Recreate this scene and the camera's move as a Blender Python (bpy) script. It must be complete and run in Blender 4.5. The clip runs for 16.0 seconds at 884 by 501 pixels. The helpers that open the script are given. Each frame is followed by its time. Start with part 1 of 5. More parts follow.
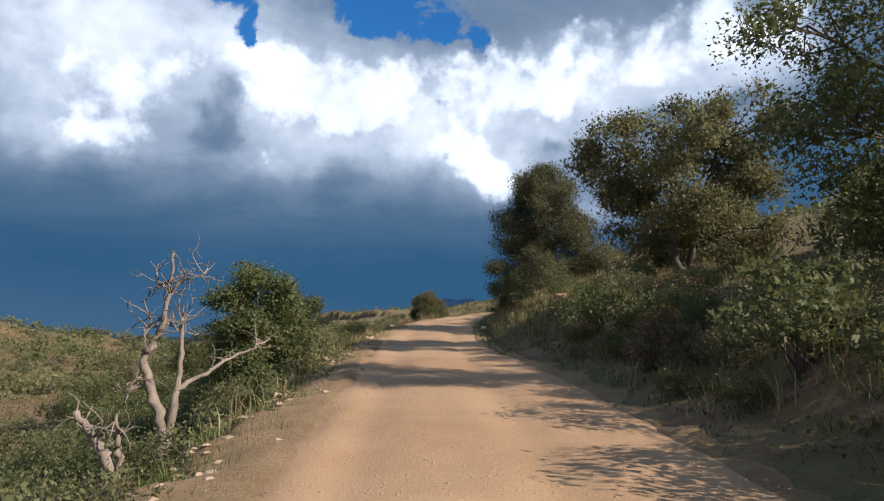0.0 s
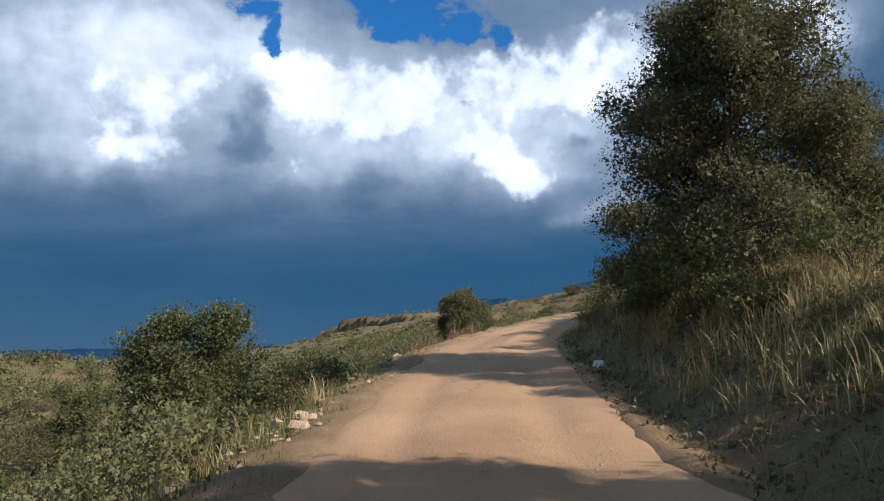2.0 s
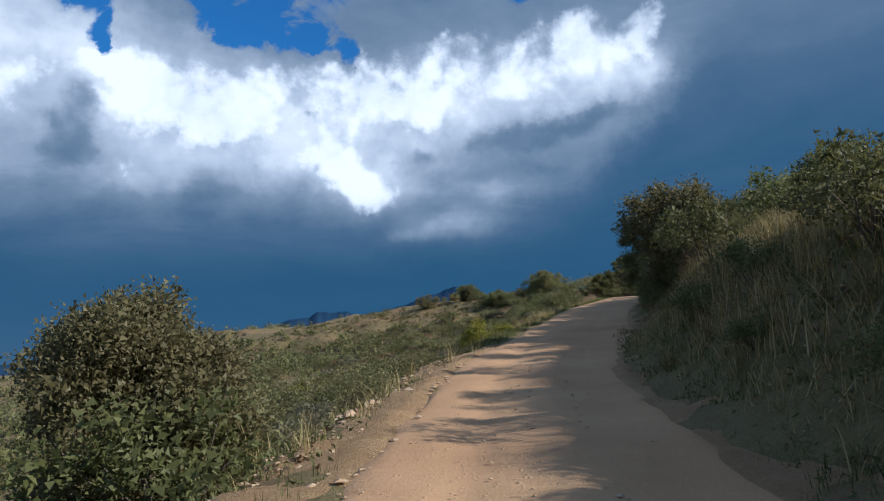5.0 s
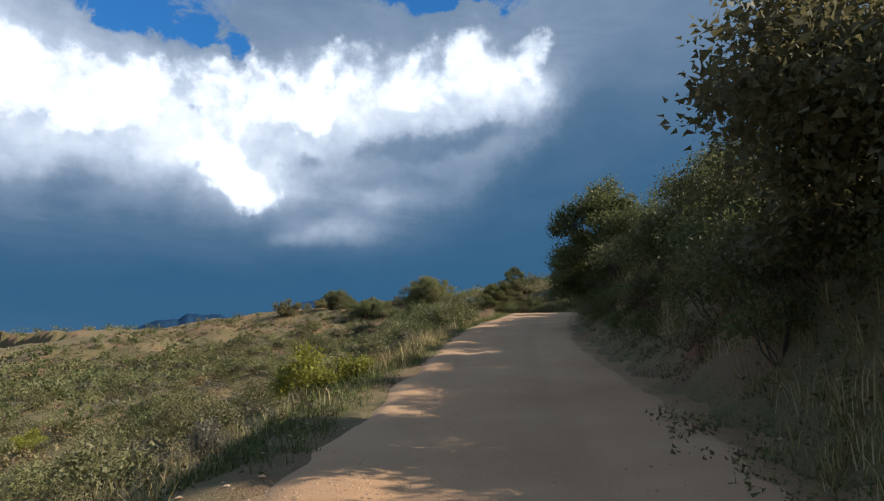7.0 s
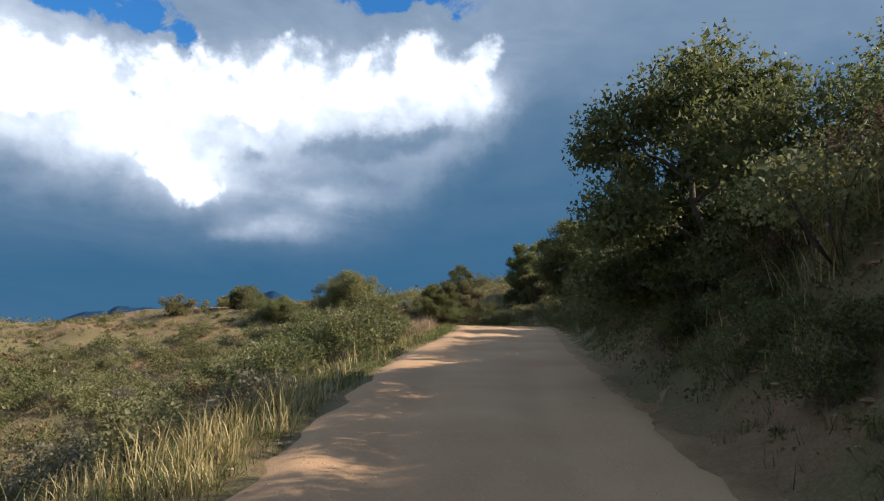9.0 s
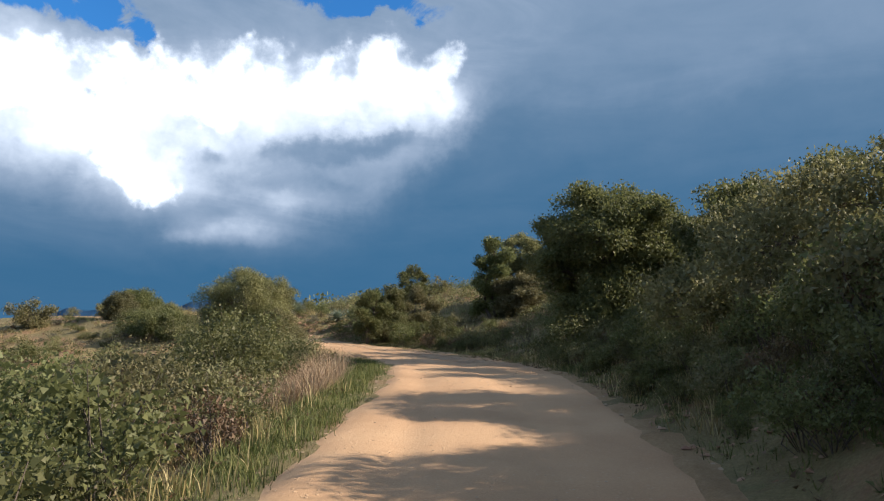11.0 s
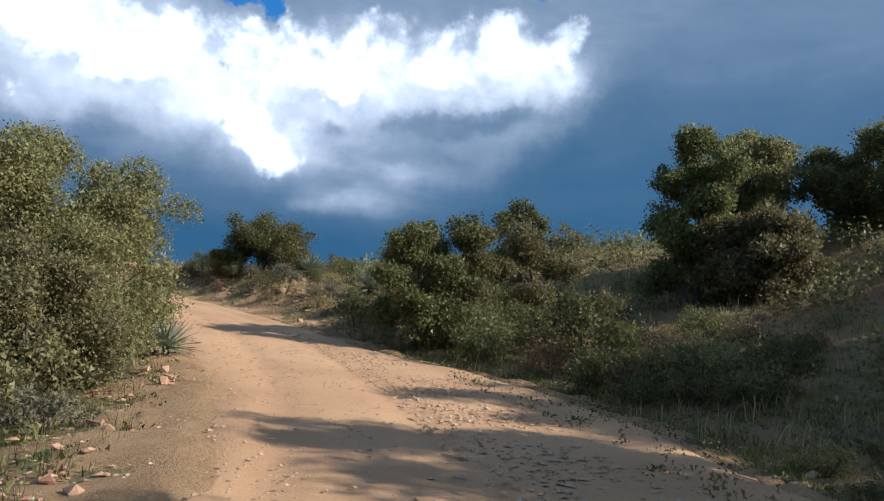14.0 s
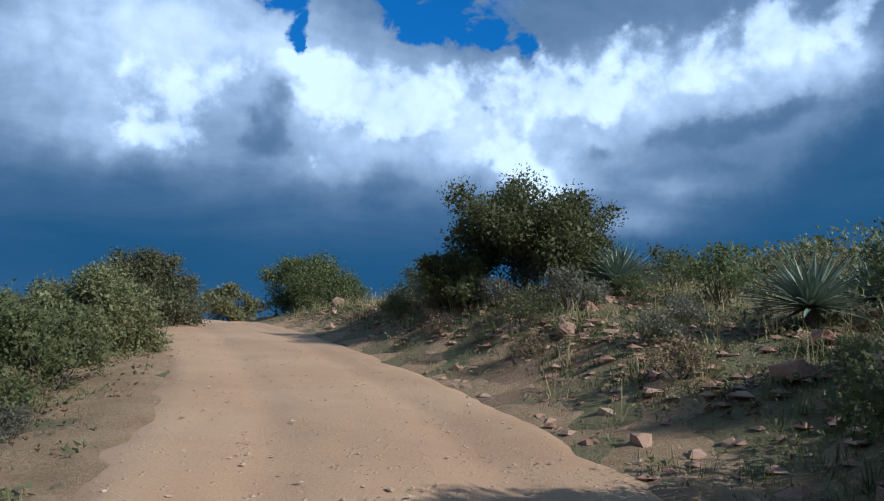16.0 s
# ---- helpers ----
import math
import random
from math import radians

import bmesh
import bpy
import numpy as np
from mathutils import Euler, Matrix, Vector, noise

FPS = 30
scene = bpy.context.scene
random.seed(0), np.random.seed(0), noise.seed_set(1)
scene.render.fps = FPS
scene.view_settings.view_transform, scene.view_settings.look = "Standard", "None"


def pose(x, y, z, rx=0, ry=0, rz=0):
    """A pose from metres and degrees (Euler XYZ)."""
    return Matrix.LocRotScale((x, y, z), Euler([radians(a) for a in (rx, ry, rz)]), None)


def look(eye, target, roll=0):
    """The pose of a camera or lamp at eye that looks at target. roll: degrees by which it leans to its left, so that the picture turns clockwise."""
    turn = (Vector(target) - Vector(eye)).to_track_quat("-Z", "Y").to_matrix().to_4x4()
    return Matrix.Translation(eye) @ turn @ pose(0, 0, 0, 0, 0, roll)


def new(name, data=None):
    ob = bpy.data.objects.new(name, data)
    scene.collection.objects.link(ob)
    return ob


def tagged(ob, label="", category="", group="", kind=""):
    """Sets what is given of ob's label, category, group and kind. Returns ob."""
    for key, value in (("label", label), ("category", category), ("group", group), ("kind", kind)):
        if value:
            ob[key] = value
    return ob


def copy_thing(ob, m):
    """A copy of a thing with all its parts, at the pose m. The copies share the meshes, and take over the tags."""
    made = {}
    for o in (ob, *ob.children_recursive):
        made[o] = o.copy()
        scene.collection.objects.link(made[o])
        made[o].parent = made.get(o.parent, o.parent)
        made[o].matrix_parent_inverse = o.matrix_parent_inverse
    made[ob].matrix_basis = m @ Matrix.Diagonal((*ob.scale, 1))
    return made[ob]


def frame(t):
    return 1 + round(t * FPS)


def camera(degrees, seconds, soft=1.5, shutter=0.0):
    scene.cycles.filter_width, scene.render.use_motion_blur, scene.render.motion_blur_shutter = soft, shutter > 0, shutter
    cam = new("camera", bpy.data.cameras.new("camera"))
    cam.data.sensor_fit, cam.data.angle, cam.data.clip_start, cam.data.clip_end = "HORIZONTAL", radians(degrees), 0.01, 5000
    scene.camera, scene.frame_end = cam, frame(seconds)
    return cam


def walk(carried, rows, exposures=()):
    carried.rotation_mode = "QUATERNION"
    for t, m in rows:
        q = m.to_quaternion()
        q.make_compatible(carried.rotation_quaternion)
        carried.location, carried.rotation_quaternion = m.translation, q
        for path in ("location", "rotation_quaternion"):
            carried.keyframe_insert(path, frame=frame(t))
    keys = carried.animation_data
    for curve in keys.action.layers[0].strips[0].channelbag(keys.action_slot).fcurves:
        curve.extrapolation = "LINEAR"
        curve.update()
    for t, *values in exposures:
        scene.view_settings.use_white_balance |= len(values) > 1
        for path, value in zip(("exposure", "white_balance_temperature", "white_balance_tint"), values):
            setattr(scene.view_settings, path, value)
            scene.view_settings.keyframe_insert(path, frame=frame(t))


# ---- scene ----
# camera: one lens, seconds then x, y, z and turn in degrees
cam = camera(61.0, 16.0, 1.2)
PATH = [
    (0.00, 0.000, -0.000, -0.000, 96.93, 0.15, 0.58),
    (0.50, -0.109, 4.439, 0.252, 96.73, 0.25, 1.78),
    (1.00, -0.227, 8.878, 0.520, 96.93, 0.59, 2.49),
    (1.50, -0.417, 13.346, 0.781, 96.96, 1.55, 2.90),
    (2.00, -0.580, 17.853, 1.036, 97.06, 2.19, 3.22),
    (2.50, -0.747, 22.348, 1.307, 97.30, 2.63, 3.05),
    (3.00, -0.856, 26.796, 1.548, 97.86, 4.03, 2.88),
    (3.50, -0.741, 31.154, 1.831, 97.11, 4.06, 0.98),
    (4.00, -0.541, 35.372, 2.116, 97.22, 3.92, -2.19),
    (4.50, -0.076, 39.488, 2.417, 97.70, 2.83, -5.53),
    (4.70, 0.149, 41.123, 2.512, 97.53, 2.83, -7.03),
    (6.80, 4.333, 57.227, 3.483, 98.74, 0.42, -16.37),
    (7.00, 4.838, 58.649, 3.640, 98.01, 0.68, -18.09),
    (7.50, 6.195, 62.163, 3.960, 97.91, 0.39, -19.90),
    (8.00, 7.616, 65.681, 4.181, 99.31, -1.01, -20.37),
    (8.50, 9.039, 69.318, 4.570, 98.04, -1.25, -21.79),
    (9.00, 10.674, 73.046, 4.905, 98.18, -1.00, -22.73),
    (9.50, 12.373, 76.811, 5.181, 98.58, -1.70, -23.65),
    (10.00, 14.093, 80.578, 5.633, 98.87, -2.21, -25.39),
    (10.20, 14.809, 82.051, 5.870, 98.75, -1.56, -25.69),
    (12.30, 23.087, 97.751, 7.253, 98.39, -1.29, -25.90),
    (12.50, 23.790, 99.268, 7.380, 98.09, -1.95, -25.79),
    (13.00, 25.505, 103.074, 7.709, 97.53, -2.09, -24.21),
    (13.50, 26.973, 106.906, 7.919, 96.89, -3.84, -21.09),
    (14.00, 28.161, 110.787, 8.067, 96.44, -4.87, -17.68),
    (14.50, 29.084, 114.684, 8.202, 96.71, -5.42, -13.75),
    (15.00, 29.741, 118.781, 8.380, 96.38, -4.76, -8.71),
    (15.50, 29.912, 122.907, 8.637, 96.81, -3.61, -2.54),
    (16.00, 29.682, 127.058, 8.866, 97.35, -1.29, 3.76),
]
EXPOSURES = [(0.0, 0.18, 5880, 10), (4.7, 0.04, 5500, 8), (7.0, 0.32, 6050, 9), (9.0, 0.6, 6300, 10), (12.5, 0.70, 6150, 10), (13.5, 0.58, 6050, 10), (14.0, 0.45, 5780, 9), (15.0, 0.20, 5230, 7), (16.0, -0.08, 4850, 4)]
walk(cam, [(t, pose(*p)) for t, *p in PATH], EXPOSURES)

# ---- sky and sun ----
SUN_AZ, SUN_EL = radians(119), radians(30)  # clockwise from +y; low sun behind the camera's right shoulder


class Net:
    """Small arithmetic helper for node trees."""

    def __init__(self, tree):
        self.t = tree

    def put(self, sock, v):
        if isinstance(v, (int, float, tuple)):
            sock.default_value = v
        else:
            self.t.links.new(v, sock)

    def math(self, op, a, b=0.0, c=0.0, clamp=False):
        n = self.t.nodes.new("ShaderNodeMath")
        n.operation, n.use_clamp = op, clamp
        for k, v in enumerate((a, b, c)):
            self.put(n.inputs[k], v)
        return n.outputs[0]

    def noise(self, vec, scale, detail=4.0, rough=0.5, distort=0.0):
        n = self.t.nodes.new("ShaderNodeTexNoise")
        self.put(n.inputs["Vector"], vec)
        for k, v in (("Scale", scale), ("Detail", detail), ("Roughness", rough), ("Distortion", distort)):
            n.inputs[k].default_value = v
        return n.outputs["Fac"]

    def ramp(self, fac, stops):
        n = self.t.nodes.new("ShaderNodeValToRGB")
        while len(n.color_ramp.elements) < len(stops):
            n.color_ramp.elements.new(0.5)
        for e, (p, c) in zip(n.color_ramp.elements, stops):
            e.position, e.color = p, (*c, 1)
        self.put(n.inputs[0], fac)
        return n.outputs[0]

    def mix(self, fac, a, b, kind="MIX"):
        n = self.t.nodes.new("ShaderNodeMix")
        n.data_type, n.blend_type = "RGBA", kind
        self.put(n.inputs[0], fac)
        for k, v in ((6, a), (7, b)):
            self.put(n.inputs[k], v if not isinstance(v, tuple) else (*v, 1.0)[:4])
        return n.outputs[2]

    def step(self, v, lo, hi):
        n = self.t.nodes.new("ShaderNodeMapRange")
        n.interpolation_type = "SMOOTHSTEP"
        self.put(n.inputs[0], v)
        n.inputs[1].default_value, n.inputs[2].default_value = lo, hi
        return n.outputs[0]


world = bpy.data.worlds.new("storm_sky")
scene.world = world
world.use_nodes = True
wt = world.node_tree
wt.nodes.clear()
W = Net(wt)
coord = wt.nodes.new("ShaderNodeTexCoord").outputs["Generated"]
sep = wt.nodes.new("ShaderNodeSeparateXYZ")
wt.links.new(coord, sep.inputs[0])
sky = wt.nodes.new("ShaderNodeTexSky")
sky.sky_type, sky.sun_disc, sky.sun_elevation, sky.sun_rotation = "NISHITA", False, SUN_EL, SUN_AZ
sky.air_density, sky.dust_density = 1.0, 0.3
az = W.math("MULTIPLY", W.math("ARCTAN2", W.math("MULTIPLY", sep.outputs[0], -1.0), sep.outputs[1]), 57.2958)
el = W.math("MULTIPLY_ADD", W.math("ARCSINE", sep.outputs[2]), 57.2958, 0.0)
# cloud edges: broad drift, then rounded puffs of three sizes
def moved(shift, stretch=(1.0, 1.0, 1.0)):
    v = wt.nodes.new("ShaderNodeVectorMath")
    v.operation = "MULTIPLY_ADD"
    wt.links.new(coord, v.inputs[0])
    v.inputs[1].default_value, v.inputs[2].default_value = stretch, shift
    return v.outputs[0]


def puffs(vec, scale):
    n = wt.nodes.new("ShaderNodeTexVoronoi")
    n.feature = "SMOOTH_F1"
    wt.links.new(vec, n.inputs["Vector"])
    n.inputs["Scale"].default_value = scale
    n.inputs["Smoothness"].default_value = 0.25
    n.inputs["Detail"].default_value = 0.0
    return W.math("SUBTRACT", 0.45, n.outputs["Distance"])


def warp(shift, scale):
    return W.math("SUBTRACT", W.noise(moved(shift), scale, 9.0, 0.6), 0.5)


au = W.math("MULTIPLY_ADD", warp((0, 0, 0), 10.0), 7.0, az)
ev = W.math("MULTIPLY_ADD", warp((3.7, 1.3, 8.1), 10.0), W.math("MULTIPLY_ADD", W.step(el, 4.0, 16.0), 4.6, 0.8), el)
wob = wt.nodes.new("ShaderNodeTexNoise")
wt.links.new(coord, wob.inputs["Vector"])
wob.inputs["Scale"].default_value, wob.inputs["Detail"].default_value = 14.0, 5.0
curled = wt.nodes.new("ShaderNodeVectorMath")
curled.operation = "MULTIPLY_ADD"
wt.links.new(wob.outputs["Color"], curled.inputs[0])
curled.inputs[1].default_value = (0.07, 0.07, 0.07)
wt.links.new(coord, curled.inputs[2])
billow = W.math("ADD", W.math("MULTIPLY", puffs(curled.outputs[0], 11.0), 0.55),
                W.math("ADD", W.math("MULTIPLY", puffs(curled.outputs[0], 24.0), 0.34), W.math("MULTIPLY", puffs(curled.outputs[0], 52.0), 0.22)))
fine = W.math("SUBTRACT", W.noise(moved((1.1, 5.2, 0.4)), 26.0, 8.0, 0.62), 0.5)
ragged = W.math("ADD", billow, W.math("MULTIPLY", fine, 0.9))


def lobes(rows):
    """Sum of soft lobes: azimuth, elevation, width, height, weight."""
    total = None
    for a0, e0, sa, se, amp in rows:
        q = W.math("ADD", W.math("POWER", W.math("DIVIDE", W.math("SUBTRACT", au, float(a0)), float(sa)), 2.0),
                   W.math("POWER", W.math("DIVIDE", W.math("SUBTRACT", ev, float(e0)), float(se)), 2.0))
        g = W.math("MULTIPLY", W.math("EXPONENT", W.math("MULTIPLY", q, -1.0)), float(amp))
        total = g if total is None else W.math("ADD", total, g)
    return total


WHITE = (  # sunlit towers
    (23.6, 16.8, 3.8, 3.2, 1.05), (20.4, 19.6, 2.4, 1.5, 0.8), (25.0, 14.3, 3.0, 1.1, 0.5), (28.5, 19.0, 3.0, 1.6, 0.45),
    (12.6, 19.4, 2.8, 2.1, 0.95), (8.6, 18.4, 4.0, 2.5, 1.15), (5.4, 16.8, 3.0, 1.3, 0.75), (2.0, 20.2, 3.0, 1.5, 0.65), (14.6, 14.4, 1.2, 0.8, 0.65),
    (-4.4, 20.4, 3.4, 2.3, 1.15), (-8.2, 18.8, 2.8, 1.7, 0.9), (-0.8, 14.7, 2.0, 1.5, 0.85), (-4.2, 12.1, 2.4, 1.4, 1.0), (-2.4, 13.4, 2.4, 1.5, 0.6), (-2.0, 17.0, 2.2, 1.8, 0.7), (16.0, 20.6, 2.0, 1.0, 0.5), (-17.5, 19.2, 4.0, 1.6, 0.5), (-23.0, 21.2, 3.0, 1.8, 0.55),
    (-15.0, 20.8, 3.2, 2.6, 0.8), (-20.6, 22.4, 3.0, 2.1, 0.95), (-25.8, 23.4, 2.2, 1.5, 0.9), (-11.4, 22.4, 2.4, 1.7, 0.6),
)
PALE = (  # bright veil round and behind the towers
    (31.0, 19.0, 8.0, 5.0, 0.62), (22.0, 22.5, 8.0, 3.0, 0.62), (-13.0, 18.6, 8.0, 3.4, 0.62), (6.0, 14.4, 6.0, 1.8, 0.30), (-1.0, 16.8, 6.0, 3.4, 0.50), (-21.0, 20.4, 6.5, 2.6, 0.55),
    (-9.6, 9.4, 4.2, 1.1, 0.40), (-6.4, 8.7, 2.2, 0.6, 0.22), (-13.5, 11.6, 4.0, 1.0, 0.26), (14.0, 18.4, 9.0, 4.2, 0.55), (27.0, 13.6, 6.0, 1.6, 0.32), (2.0, 17.6, 9.0, 3.6, 0.35), (-4.0, 13.0, 5.0, 2.2, 0.40), (-11.0, 15.0, 5.0, 2.0, 0.22), (-24.0, 19.0, 4.0, 3.0, 0.25), (13.0, 13.4, 5.0, 1.3, 0.22),
)
DARK = (  # shaded bellies, the grey column, the dark tongue below the right-hand mass
    (17.4, 16.4, 2.2, 2.4, 0.80), (16.4, 18.6, 1.6, 0.9, 0.50), (18.6, 14.6, 2.4, 1.2, 0.40), (20.6, 22.6, 1.5, 1.3, 0.60), (-20.0, 16.4, 3.6, 1.2, 0.95), (-12.2, 14.7, 3.0, 1.1, 0.65), (-16.5, 15.2, 3.4, 1.1, 0.65),
    (-7.8, 14.9, 1.4, 0.9, 0.55), (-0.3, 18.3, 0.5, 0.35, 0.65), (7.0, 14.0, 4.0, 1.0, 0.45), (8.6, 12.4, 5.0, 1.4, 0.40), (26.5, 11.5, 6.0, 1.6, 0.35), (-17.0, 12.9, 6.0, 0.8, 0.30),
)
mass = lobes(WHITE)
white = W.step(W.math("MULTIPLY_ADD", W.math("MULTIPLY", ragged, W.step(mass, 0.06, 0.45)), 1.25, mass), 0.30, 0.95)
pale = W.math("MULTIPLY", lobes(PALE), W.math("MULTIPLY_ADD", ragged, 0.75, 0.95))
gloom = lobes(DARK)
dark = W.step(W.math("MULTIPLY_ADD", W.math("MULTIPLY", ragged, W.step(gloom, 0.02, 0.4)), 0.9, gloom), 0.05, 0.95)
streak = W.math("SUBTRACT", W.noise(moved((0.3, 0, 0), (1.0, 1.0, 3.4)), 4.5, 8.0, 0.6, 0.5), 0.5)
# slate rain near the horizon; the storm leans in from the right and reaches to the top there
storm = W.step(W.math("SUBTRACT", W.math("MULTIPLY_ADD", ev, -0.9, 14.4), au), 22.0, 28.0)
clear = W.math("SUBTRACT", 1.0, storm)
deck = W.math("MULTIPLY_ADD", W.step(ev, 5.0, 15.0), W.math("MULTIPLY_ADD", clear, 0.22, 0.07), W.math("MULTIPLY", W.math("MULTIPLY", storm, W.step(ev, 13.0, 25.0)), 0.18))
haze = W.math("MULTIPLY", W.step(W.math("MULTIPLY_ADD", el, -1.0, W.math("MULTIPLY", au, 0.12)), -4.0, 4.0), 0.08)
light = W.math("ADD", W.math("ADD", deck, haze), W.math("MULTIPLY", streak, W.math("MULTIPLY", W.math("MULTIPLY_ADD", W.step(el, 3.0, 12.0), 0.34, 0.04), W.math("MULTIPLY_ADD", clear, 0.6, 0.4))))
light = W.math("ADD", light, W.math("MULTIPLY", pale, W.math("MULTIPLY_ADD", clear, 0.78, 0.06)))
crest = W.math("MULTIPLY", white, W.math("MULTIPLY", clear, W.math("MULTIPLY_ADD", ragged, 0.62, 0.52)))
light = W.math("ADD", light, crest)
light = W.math("SUBTRACT", light, W.math("MULTIPLY", dark, W.math("MULTIPLY_ADD", light, 0.50, 0.02)))
cloud = W.ramp(W.math("MULTIPLY", light, 0.72), ((0.0, (0.033, 0.100, 0.185)), (0.115, (0.085, 0.150, 0.235)), (0.274, (0.225, 0.285, 0.375)), (0.475, (0.50, 0.56, 0.65)), (0.634, (0.76, 0.80, 0.86)), (0.79, (0.92, 0.94, 0.96)), (1.0, (1.05, 1.06, 1.07))))
# clear blue above the towers, with loose puffs and wisps in it
HOLES = ((5.4, 24.2, 4.2, 1.6, 1.0), (-0.4, 23.2, 1.7, 1.0, 0.85), (14.9, 21.7, 0.7, 0.9, 0.8), (16.2, 23.2, 1.1, 1.8, 0.75), (17.8, 25.0, 1.4, 1.0, 0.7), (-20.0, 26.4, 4.5, 1.0, 1.0), (8.0, 28.5, 12.0, 2.6, 0.8), (-3.0, 22.7, 0.9, 0.8, 0.6), (-13.0, 27.5, 4.0, 1.4, 0.55))
open_sky = lobes(HOLES)
wisps = W.noise(moved((4.2, 0.6, 2.2), (1.0, 1.0, 1.6)), 17.0, 9.0, 0.62, 0.8)
blue = W.math("SUBTRACT", W.math("MULTIPLY_ADD", W.math("MULTIPLY", W.math("SUBTRACT", 0.52, wisps), W.step(open_sky, 0.05, 0.5)), 2.6, open_sky), W.math("MULTIPLY_ADD", billow, 0.45, W.math("MULTIPLY", mass, 0.45)))
gaps = W.math("MULTIPLY", W.math("MULTIPLY", W.step(blue, 0.22, 0.62), W.step(el, 19.5, 21.5)), clear)
back_sky = wt.nodes.new("ShaderNodeBackground")
back_sky.inputs[1].default_value = 0.12
wt.links.new(W.mix(1.0, sky.outputs[0], (0.22, 0.60, 0.95), "MULTIPLY"), back_sky.inputs[0])
back_cloud = wt.nodes.new("ShaderNodeBackground")
back_cloud.inputs[1].default_value = 0.95
wt.links.new(cloud, back_cloud.inputs[0])
sky_mix = wt.nodes.new("ShaderNodeMixShader")
wt.links.new(gaps, sky_mix.inputs[0])
wt.links.new(back_cloud.outputs[0], sky_mix.inputs[1])
wt.links.new(back_sky.outputs[0], sky_mix.inputs[2])
world_out = wt.nodes.new("ShaderNodeOutputWorld")
wt.links.new(sky_mix.outputs[0], world_out.inputs[0])

sun = new("sun", bpy.data.lights.new("sun", "SUN"))
sun.data.energy, sun.data.angle, sun.data.color = 5.0, radians(0.6), (1.0, 0.86, 0.68)
sun.matrix_world = look((math.sin(SUN_AZ) * math.cos(SUN_EL) * 100, math.cos(SUN_AZ) * math.cos(SUN_EL) * 100, math.sin(SUN_EL) * 100), (0, 0, 0))

# ---- materials ----
def material(name, rough=0.9):
    m = bpy.data.materials.new(name)
    m.use_nodes = True
    t = m.node_tree
    b = t.nodes["Principled BSDF"]
    b.inputs["Roughness"].default_value = rough
    return m, t, b, Net(t)


def object_coord(t):
    return t.nodes.new("ShaderNodeTexCoord").outputs["Object"]


def world_coord(t):
    return t.nodes.new("ShaderNodeNewGeometry").outputs["Position"]


def bump(t, b, height, strength, distance):
    n = t.nodes.new("ShaderNodeBump")
    n.inputs["Strength"].default_value, n.inputs["Distance"].default_value = strength, distance
    t.links.new(height, n.inputs["Height"])
    t.links.new(n.outputs[0], b.inputs["Normal"])


def leaf_material(name, dark, mid, pale, through_light=0.42, rough=0.6):
    """Leaves: a colour for each leaf, a slow drift over the crown and a little light passing through."""
    m, t, b, N = material(name, rough)
    geo = t.nodes.new("ShaderNodeNewGeometry")
    info = t.nodes.new("ShaderNodeObjectInfo")
    drift = N.noise(object_coord(t), 1.3, 3.0)
    each = N.math("ADD", N.math("MULTIPLY", geo.outputs["Random Per Island"], 0.55), N.math("MULTIPLY", drift, 0.55))
    col = N.ramp(each, ((0.05, dark), (0.5, mid), (1.0, pale)))
    tone = N.math("MULTIPLY_ADD", info.outputs["Random"], 0.4, 0.8)
    hsv = t.nodes.new("ShaderNodeHueSaturation")
    t.links.new(tone, hsv.inputs["Value"])
    N.put(hsv.inputs["Hue"], N.math("MULTIPLY_ADD", info.outputs["Random"], 0.03, 0.485))
    t.links.new(col, hsv.inputs["Color"])
    t.links.new(hsv.outputs[0], b.inputs["Base Color"])
    tr = t.nodes.new("ShaderNodeBsdfTranslucent")
    t.links.new(hsv.outputs[0], tr.inputs[0])
    mx = t.nodes.new("ShaderNodeMixShader")
    mx.inputs[0].default_value = through_light
    t.links.new(b.outputs[0], mx.inputs[1])
    t.links.new(tr.outputs[0], mx.inputs[2])
    t.links.new(mx.outputs[0], t.nodes["Material Output"].inputs[0])
    return m


def bark_material(name, dark, pale):
    m, t, b, N = material(name, 0.9)
    co = object_coord(t)
    st = t.nodes.new("ShaderNodeMapping")
    st.inputs["Scale"].default_value = (1, 1, 0.18)
    t.links.new(co, st.inputs[0])
    grain = N.noise(st.outputs[0], 34.0, 6.0, 0.65)
    patch = N.noise(co, 3.0, 3.0)
    t.links.new(N.ramp(N.math("MULTIPLY_ADD", patch, 0.4, N.math("MULTIPLY", grain, 0.6)), ((0.3, dark), (0.7, pale))), b.inputs["Base Color"])
    bump(t, b, grain, 0.7, 0.03)
    return m


def rock_material(name, dark, mid, pale):
    m, t, b, N = material(name, 0.92)
    info = t.nodes.new("ShaderNodeObjectInfo")
    geo = t.nodes.new("ShaderNodeNewGeometry")
    co = object_coord(t)
    g = N.noise(co, 9.0, 7.0, 0.65)
    f = N.math("ADD", N.math("MULTIPLY", g, 0.6), N.math("MULTIPLY", N.math("ADD", info.outputs["Random"], geo.outputs["Random Per Island"]), 0.25))
    t.links.new(N.ramp(f, ((0.18, dark), (0.40, mid), (0.68, pale))), b.inputs["Base Color"])
    bump(t, b, N.noise(co, 30.0, 6.0, 0.7), 0.4, 0.01)
    return m


